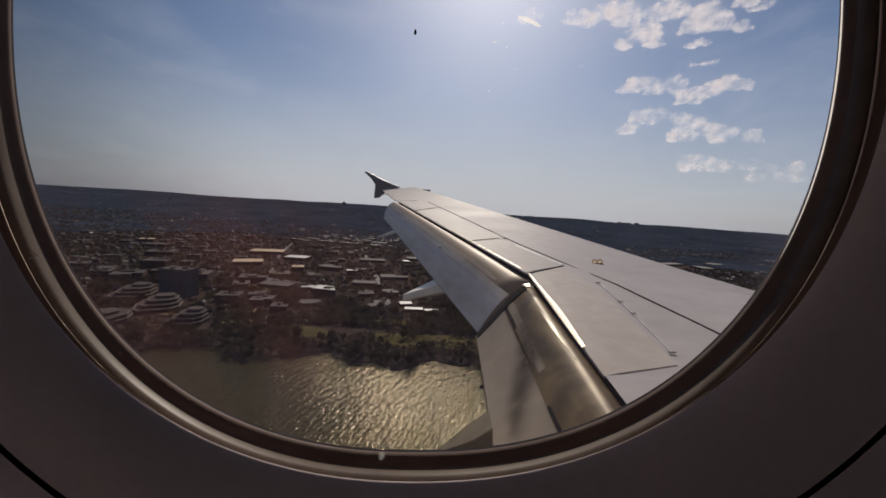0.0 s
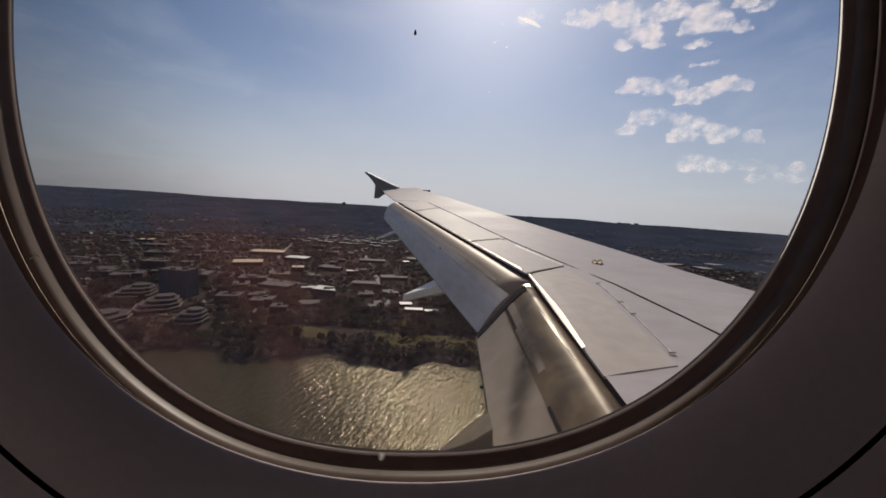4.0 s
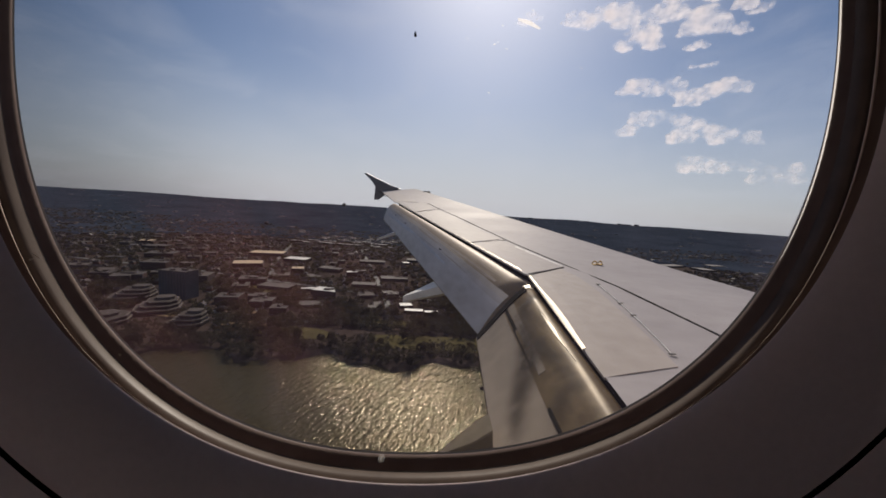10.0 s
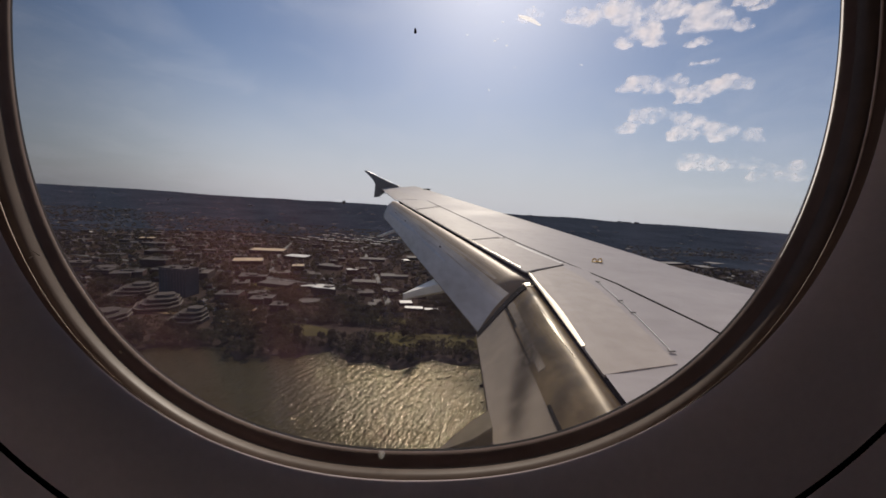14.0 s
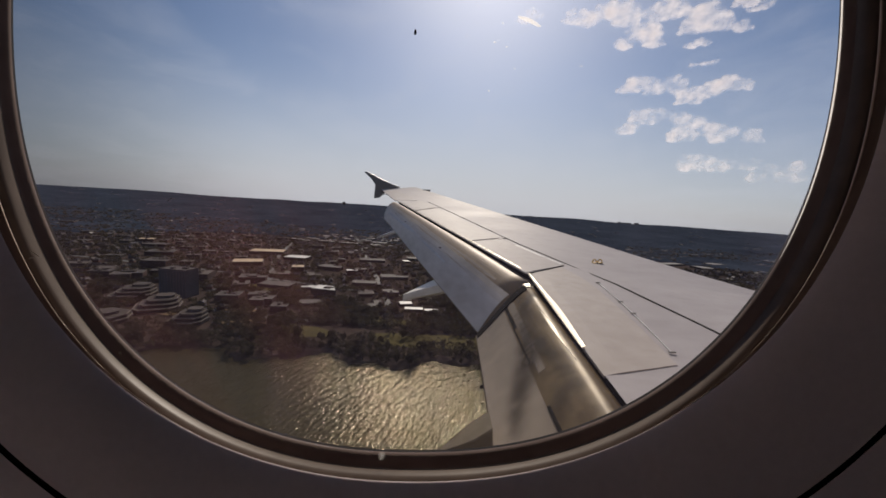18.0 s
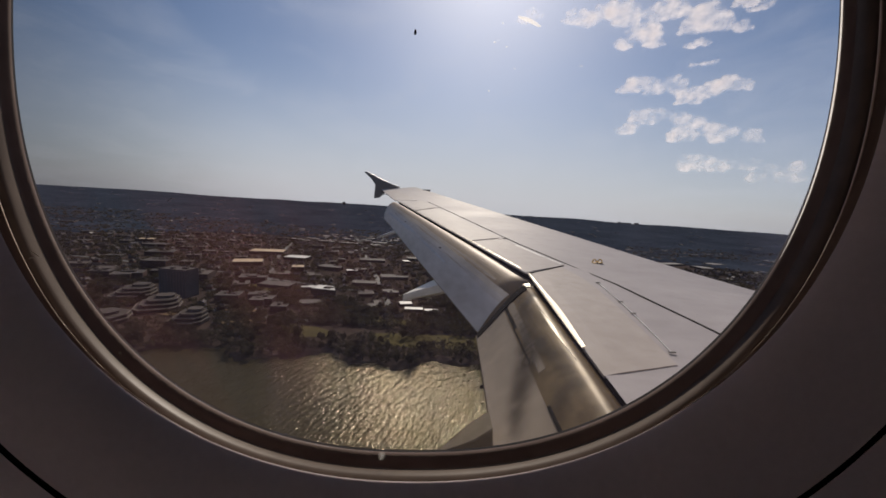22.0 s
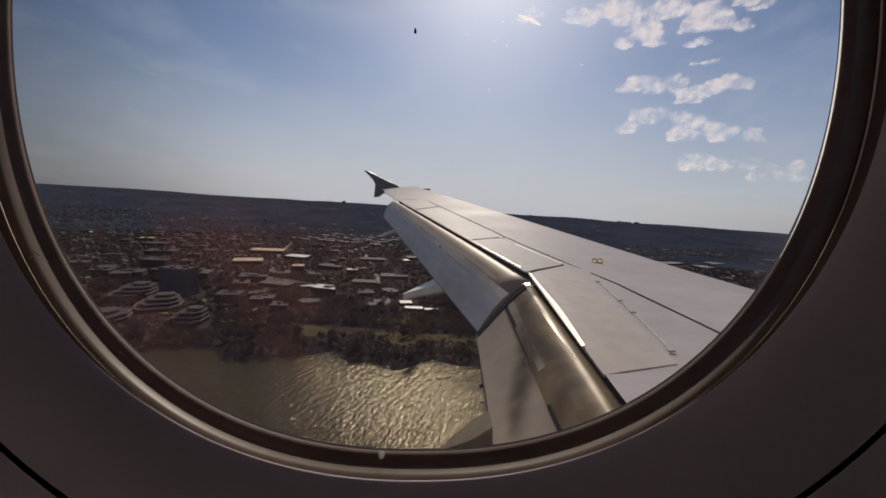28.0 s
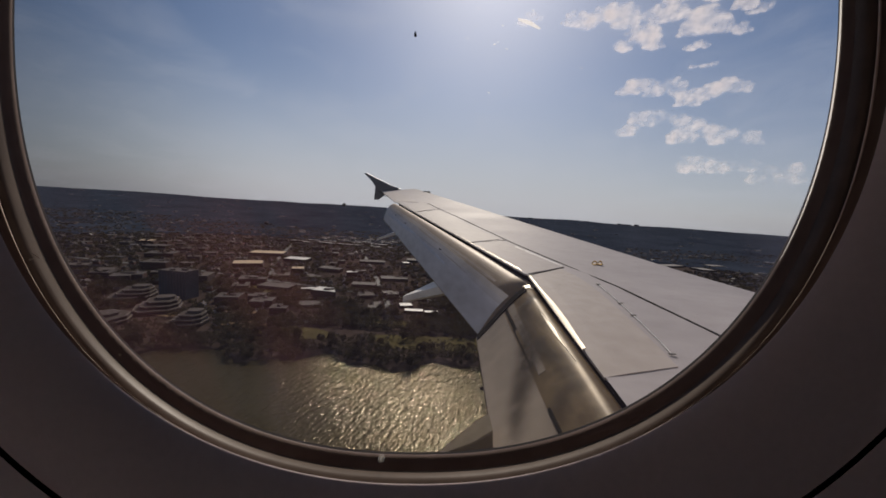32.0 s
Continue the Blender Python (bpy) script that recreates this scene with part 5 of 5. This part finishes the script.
# ---------------------------------------------------------------- trees
def make_tree(seed, leaf):
    rng = np.random.default_rng(seed)
    h = rng.uniform(9, 13)
    t = thing("tree", Matrix.Identity(4), "dark broadleaf tree on the river flats", "tree", "riverside trees")
    rings = []
    for i in range(5):
        z = h * 0.55 * i / 4
        r = lerp(0.34, 0.14, i / 4)
        rings.append([Vector((r * math.cos(a) + 0.15 * math.sin(i + seed), r * math.sin(a), z)) for a in [2 * math.pi * k / 7 for k in range(7)]])
    v, f = loft(rings)
    for b in range(4):
        a = b * 1.6 + seed
        p0, p1 = Vector((0, 0, h * (0.32 + 0.05 * b))), Vector((math.cos(a) * h * 0.22, math.sin(a) * h * 0.22, h * (0.58 + 0.05 * b)))
        rr = [[p + Vector((w * math.cos(k * 2.1), w * math.sin(k * 2.1), 0)) for k in range(3)] for p, w in ((p0, 0.11), (p1, 0.04))]
        lv, lf = loft(rr)
        f += [tuple(i + len(v) for i in q) for q in lf]
        v += lv
    solid("trunk", v, f, M_BARK, t)
    c, s = [], []
    for i in range(85):
        d = rng.normal(size=3)
        d /= np.linalg.norm(d)
        k = rng.uniform(0.45, 1.0)
        c.append((d[0] * k * h * 0.36, d[1] * k * h * 0.36, h * 0.62 + d[2] * k * h * 0.34))
        s.append(h * rng.uniform(0.05, 0.11))
    crown = new("crown", leaves("crown", c, s, leaf, rng, 14, 0.55))
    crown.parent = t
    return t


def build_trees():
    rng = np.random.default_rng(11)
    kinds = [make_tree(k, M_LEAF2 if k == 3 else M_LEAF) for k in range(5)]
    spots = []
    for i in range(7600):
        x, y = rng.uniform(-620, 130), rng.uniform(330, 680)
        if not in_view(x, y) or not free(x, y, 2):
            continue
        d = y - bank(x)
        belt = d > 4 and (d < 40 or noise.noise(Vector((x * 0.012, y * 0.012, 2.2))) > (-0.12 if d < 95 else 0.05))
        meadow = ((x - 12) / 88) ** 2 + ((d - 66) / 21) ** 2 < 1 + 0.7 * noise.noise(Vector((x * 0.04, y * 0.04, 5.1)))
        if belt and not meadow and all((x - a) ** 2 + (y - b) ** 2 > 27 for a, b in spots):
            spots.append((x, y))
    for n, (x, y) in enumerate(spots[:300]):
        k = rng.uniform(0.75, 1.35)
        m = place(x, y, rng.uniform(0, 360)) @ Matrix.Diagonal((k, k, k * rng.uniform(0.85, 1.15), 1))
        if n < 5:
            kinds[n].matrix_world = m
        else:
            o = copy_thing(kinds[int(rng.integers(5))], m)
            o.scale = m.to_scale()
    rest = spots[300:]
    c, s = [], []
    for x, y in rest:
        for k in range(9):
            c.append((x + rng.normal(0, 3), y + rng.normal(0, 3), land(x, y) + rng.uniform(2.5, 10)))
            s.append(rng.uniform(1.4, 2.8))
    # the wooded point downstream
    for i in range(900):
        x, y = rng.uniform(820, 1500), rng.uniform(330, 900)
        if y > bank(x) + 4:
            for k in range(5):
                c.append((x + rng.normal(0, 4), y + rng.normal(0, 4), land(x, y) + rng.uniform(2.5, 10)))
                s.append(rng.uniform(1.8, 3.4))
    # street trees through the town
    for i in range(7000):
        y = 470 + 1400 * rng.uniform() ** 1.5
        x = rng.uniform(-1.12, 0.98) * y
        if in_view(x, y) and free(x, y, 0) and y > bank(x) + 90:
            z = land(x, y)
            big = 1 + y / 1500
            for k in range(3):
                c.append((x + rng.normal(0, 2.5), y + rng.normal(0, 2.5), z + rng.uniform(2, 7)))
                s.append(rng.uniform(1.8, 3.6) * big)
    tagged(new("street_trees", leaves("street_trees", c, s, M_LEAF, rng, 22, 0.36)), "dark tree crowns between the roofs of the town", "trees", kind="stuff")
    # woods towards the horizon
    # a closed canopy with gentle swells, and single crowns that break its outline
    v, f = [], []
    na, nr = 170, 90
    for j in range(nr + 1):
        r = 1650 + 3180 * (j / nr) ** 1.3
        for i in range(na + 1):
            a = lerp(-0.86, 0.84, i / na)
            x, y = r * math.sin(a), r * math.cos(a)
            q = Vector((x, y, 0))
            v.append((x, y, land(x, y) + (-2.0 if j == 0 else 6.0) + 1.6 * noise.noise(q * 0.011) + 1.6 * noise.noise(q * 0.037)))
    for j in range(nr):
        for i in range(na):
            k = j * (na + 1) + i
            f.append((k, k + 1, k + na + 2, k + na + 1))
    # the bluish colour stands in for hazy air
    canopy = new("far_canopy", mesh_of("far_canopy", v, f, M_HAZY_CANOPY, True))
    tagged(canopy, "closed dark woods coloured blue for haze under the horizon", "woods", kind="stuff")
    # pale flat roofs of far sheds among the woods
    bm = bmesh.new()
    for i in range(95):
        y = 1650 + 1900 * rng.uniform() ** 1.8
        x = rng.uniform(-1.05, 0.95) * y
        b = box(0, 0, 0, rng.uniform(9, 34), rng.uniform(7, 16), 3.0)
        bmesh.ops.transform(b, matrix=pose(x, y, land(x, y) + 7.6, 0, 0, rng.uniform(-25, 25)), verts=b.verts)
        me = bpy.data.meshes.new("shed")
        b.to_mesh(me)
        b.free()
        bm.from_mesh(me)
        bpy.data.meshes.remove(me)
    sheds = bpy.data.meshes.new("far_sheds")
    bm.to_mesh(sheds)
    bm.free()
    sheds.materials.append(M_SHED)
    tagged(new("far_sheds", sheds), "pale flat roofs of distant sheds between the woods", "sheds", kind="stuff")
    # single crowns heaped over the canopy, small domes of five sides
    ring = np.array([(math.cos(k * 1.2566), math.sin(k * 1.2566)) for k in range(5)])
    unit = np.array([(x, y, -0.1) for x, y in ring] + [(x * 0.62 - y * 0.25, y * 0.62 + x * 0.25, 0.42) for x, y in ring] + [(0, 0, 0.62)])
    tri = [(k, (k + 1) % 5, 5 + (k + 1) % 5, 5 + k) for k in range(5)] + [(5 + k, 5 + (k + 1) % 5, 10) for k in range(5)]
    v, f = [], []
    for i in range(24000):
        y = 1420 + 3200 * rng.uniform() ** 1.5
        x = rng.uniform(-1.15, 1.05) * y
        if math.hypot(x, y) > 4850 or noise.noise(Vector((x * 0.0022, y * 0.0040, 7.7))) < -0.45:
            continue
        r = rng.uniform(3.5, 7.5)
        q = unit * (r * rng.uniform(0.9, 1.5), r * 1.2, r * rng.uniform(0.45, 0.8)) + (x, y, land(x, y) + 5.0)
        f += [tuple(len(v) + j for j in t) for t in tri]
        v += [tuple(p) for p in q]
    tagged(new("far_woods", mesh_of("far_woods", v, f, M_HAZY_CANOPY, True)), "dark woods tinted blue for haze, reaching to the horizon", "woods", kind="stuff")


build_trees()


# ---------------------------------------------------------------- park, roads, boat
def patch(name, outline, material, label, lift=0.7):
    """A shaped piece of ground laid over the plain, following it."""
    v = [(x, y, land(x, y) + lift) for x, y in outline]
    c = (sum(p[0] for p in v) / len(v), sum(p[1] for p in v) / len(v), sum(p[2] for p in v) / len(v))
    n = len(v)
    f = [(i, (i + 1) % n, n) for i in range(n)]
    return tagged(solid(name, v + [c], f, material), label, kind="structure")


def blob(cx, cy, rx, ry, seed, n=28):
    return [(cx + rx * math.cos(t) * (1 + 0.16 * math.sin(3 * t + seed)), cy + ry * math.sin(t) * (1 + 0.14 * math.sin(2 * t + seed))) for t in [2 * math.pi * k / n for k in range(n)]]


patch("meadow", blob(15, 432, 104, 27, 1), M_GRASS, "olive green riverside meadow")
patch("meadow", blob(-60, 500, 80, 14, 2), M_GRASS, "olive green playing field")
patch("meadow", blob(-175, 440, 50, 20, 3), M_GRASS, "olive green park lawn")
patch("bare_ground", blob(-245, 455, 34, 14, 4), M_EARTH, "reddish bare earth beside the offices")
patch("meadow", blob(-330, 640, 60, 20, 5), M_GRASS, "green lawn in front of the tower block")
patch("plaza", blob(-352, 474, 34, 10, 9), M_EARTH, "tan paved court between the terraced offices")
patch("plaza", blob(-430, 512, 26, 9, 10), M_EARTH, "tan paved court beside the terraced offices")
patch("plaza", blob(-285, 505, 30, 8, 12), M_EARTH, "tan paved court beside the offices")
patch("plaza", blob(-180, 560, 30, 9, 13), M_EARTH, "tan paved yard behind the riverside trees")
patch("car_park", blob(-365, 610, 40, 18, 6), M_ROAD, "grey asphalt car park")
patch("car_park", blob(-265, 600, 50, 16, 7), M_ROAD, "grey asphalt car park")


def road(pts, width, label="grey asphalt town street"):
    v, f = [], []
    dense = []
    for (ax, ay), (bx, by) in zip(pts, pts[1:]):
        n = max(2, int(math.hypot(bx - ax, by - ay) / 12))
        dense += [(lerp(ax, bx, i / n), lerp(ay, by, i / n)) for i in range(n)]
    dense.append(pts[-1])
    for i, (x, y) in enumerate(dense):
        a, b = dense[max(0, i - 1)], dense[min(len(dense) - 1, i + 1)]
        d = Vector((b[0] - a[0], b[1] - a[1], 0)).normalized()
        s = Vector((-d.y, d.x, 0)) * width / 2
        z = land(x, y) + 0.5
        v += [(x - s.x, y - s.y, z), (x + s.x, y + s.y, z)]
        if i:
            k = 2 * i
            f.append((k - 2, k, k + 1, k - 1))
    tagged(solid("road", v, f, M_ROAD), label, kind="structure")


road([(-600, 400), (-330, 500), (-200, 480), (80, 530), (300, 620)], 11)
road([(-250, 480), (-300, 620), (-420, 900), (-600, 1500)], 10)
road([(-60, 505), (-110, 700), (-260, 1200), (-350, 1600)], 10)
road([(-900, 820), (-500, 760), (-100, 650), (60, 640)], 10)


def build_cars():
    car = thing("parked_car", Matrix.Identity(4), "parked car in the asphalt car park", "car", "parked cars")
    part("body", prism(rect(4.4, 1.8), 0.35, 0.95, taper=0.98), M_CAR, car)
    part("cabin", prism(rect(2.4, 1.6, -0.2, 0), 0.95, 1.5, taper=0.8), M_GLASSDARK, car)
    for sx in (-1.35, 1.35):
        for sy in (-0.8, 0.8):
            bm = bmesh.new()
            bmesh.ops.create_cone(bm, cap_ends=True, segments=10, radius1=0.34, radius2=0.34, depth=0.22, matrix=pose(sx, sy, 0.34, 90, 0, 0))
            part("wheel", bm, M_GAP, car)
    rng = np.random.default_rng(3)
    first = True
    for cx, cy, n in ((-365, 605, 12), (-365, 616, 12), (-265, 596, 14), (-265, 607, 12)):
        for i in range(n):
            x, y = cx + (i - n / 2) * 4.2, cy + rng.normal(0, 0.4)
            if rng.uniform() < 0.25:
                continue
            m = pose(x, y, land(x, y) + 0.36, 0, 0, 90)
            if first:
                car.matrix_world, first = m, False
            else:
                copy_thing(car, m)


build_cars()


def water_tower(x, y):
    t = thing("water_tower", place(x, y, 0), "pale round water tower above the woods", "water tower")
    z0 = 26
    bm = bmesh.new()
    bmesh.ops.create_uvsphere(bm, u_segments=20, v_segments=12, radius=8, matrix=Matrix.Translation((0, 0, z0 + 5)) @ Matrix.Diagonal((1, 1, 0.72, 1)))
    part("tank", bm, M_PARA, t, "pale painted steel tank", smooth=True)
    for k in range(6):
        a = k * math.pi / 3
        part("leg", prism(rect(0.7, 0.7, 6 * math.cos(a), 6 * math.sin(a)), 0, z0 + 4), M_CONC, t)
    part("riser", prism(rect(1.6, 1.6), 0, z0 + 2), M_CONC, t)


water_tower(-840, 1720)


def boat(x, y, turn):
    b = thing("boat", pose(x, y, 0.0, 0, 0, turn), "small white moored motor boat", "boat", "moored boats")
    hull = [(-3.2, -1.1), (1.6, -1.2), (3.4, 0), (1.6, 1.2), (-3.2, 1.1)]
    part("hull", prism(hull, -0.3, 0.9, taper=1.08), M_WHITE, b)
    part("cabin", prism(rect(2.2, 1.5, -0.4, 0), 0.9, 1.9, taper=0.85), M_GLASSDARK, b)


patch("pond", blob(-830, 440, 95, 45, 3), M_WATER, "dull brown pond beside the river", lift=0.6)
patch("playing_field", blob(560, 760, 180, 40, 2), M_GRASS, "olive green field on the far bank")
part("jetty", prism(rect(60, 3, -690, bank(-690) - 16), 0.2, 1.0), M_CONC, None)
tagged(bpy.data.objects["jetty"], "pale concrete boat jetty at the river edge", "jetty")
for k in range(6):
    boat(-715 + 9 * k, bank(-690) - 24, 90)
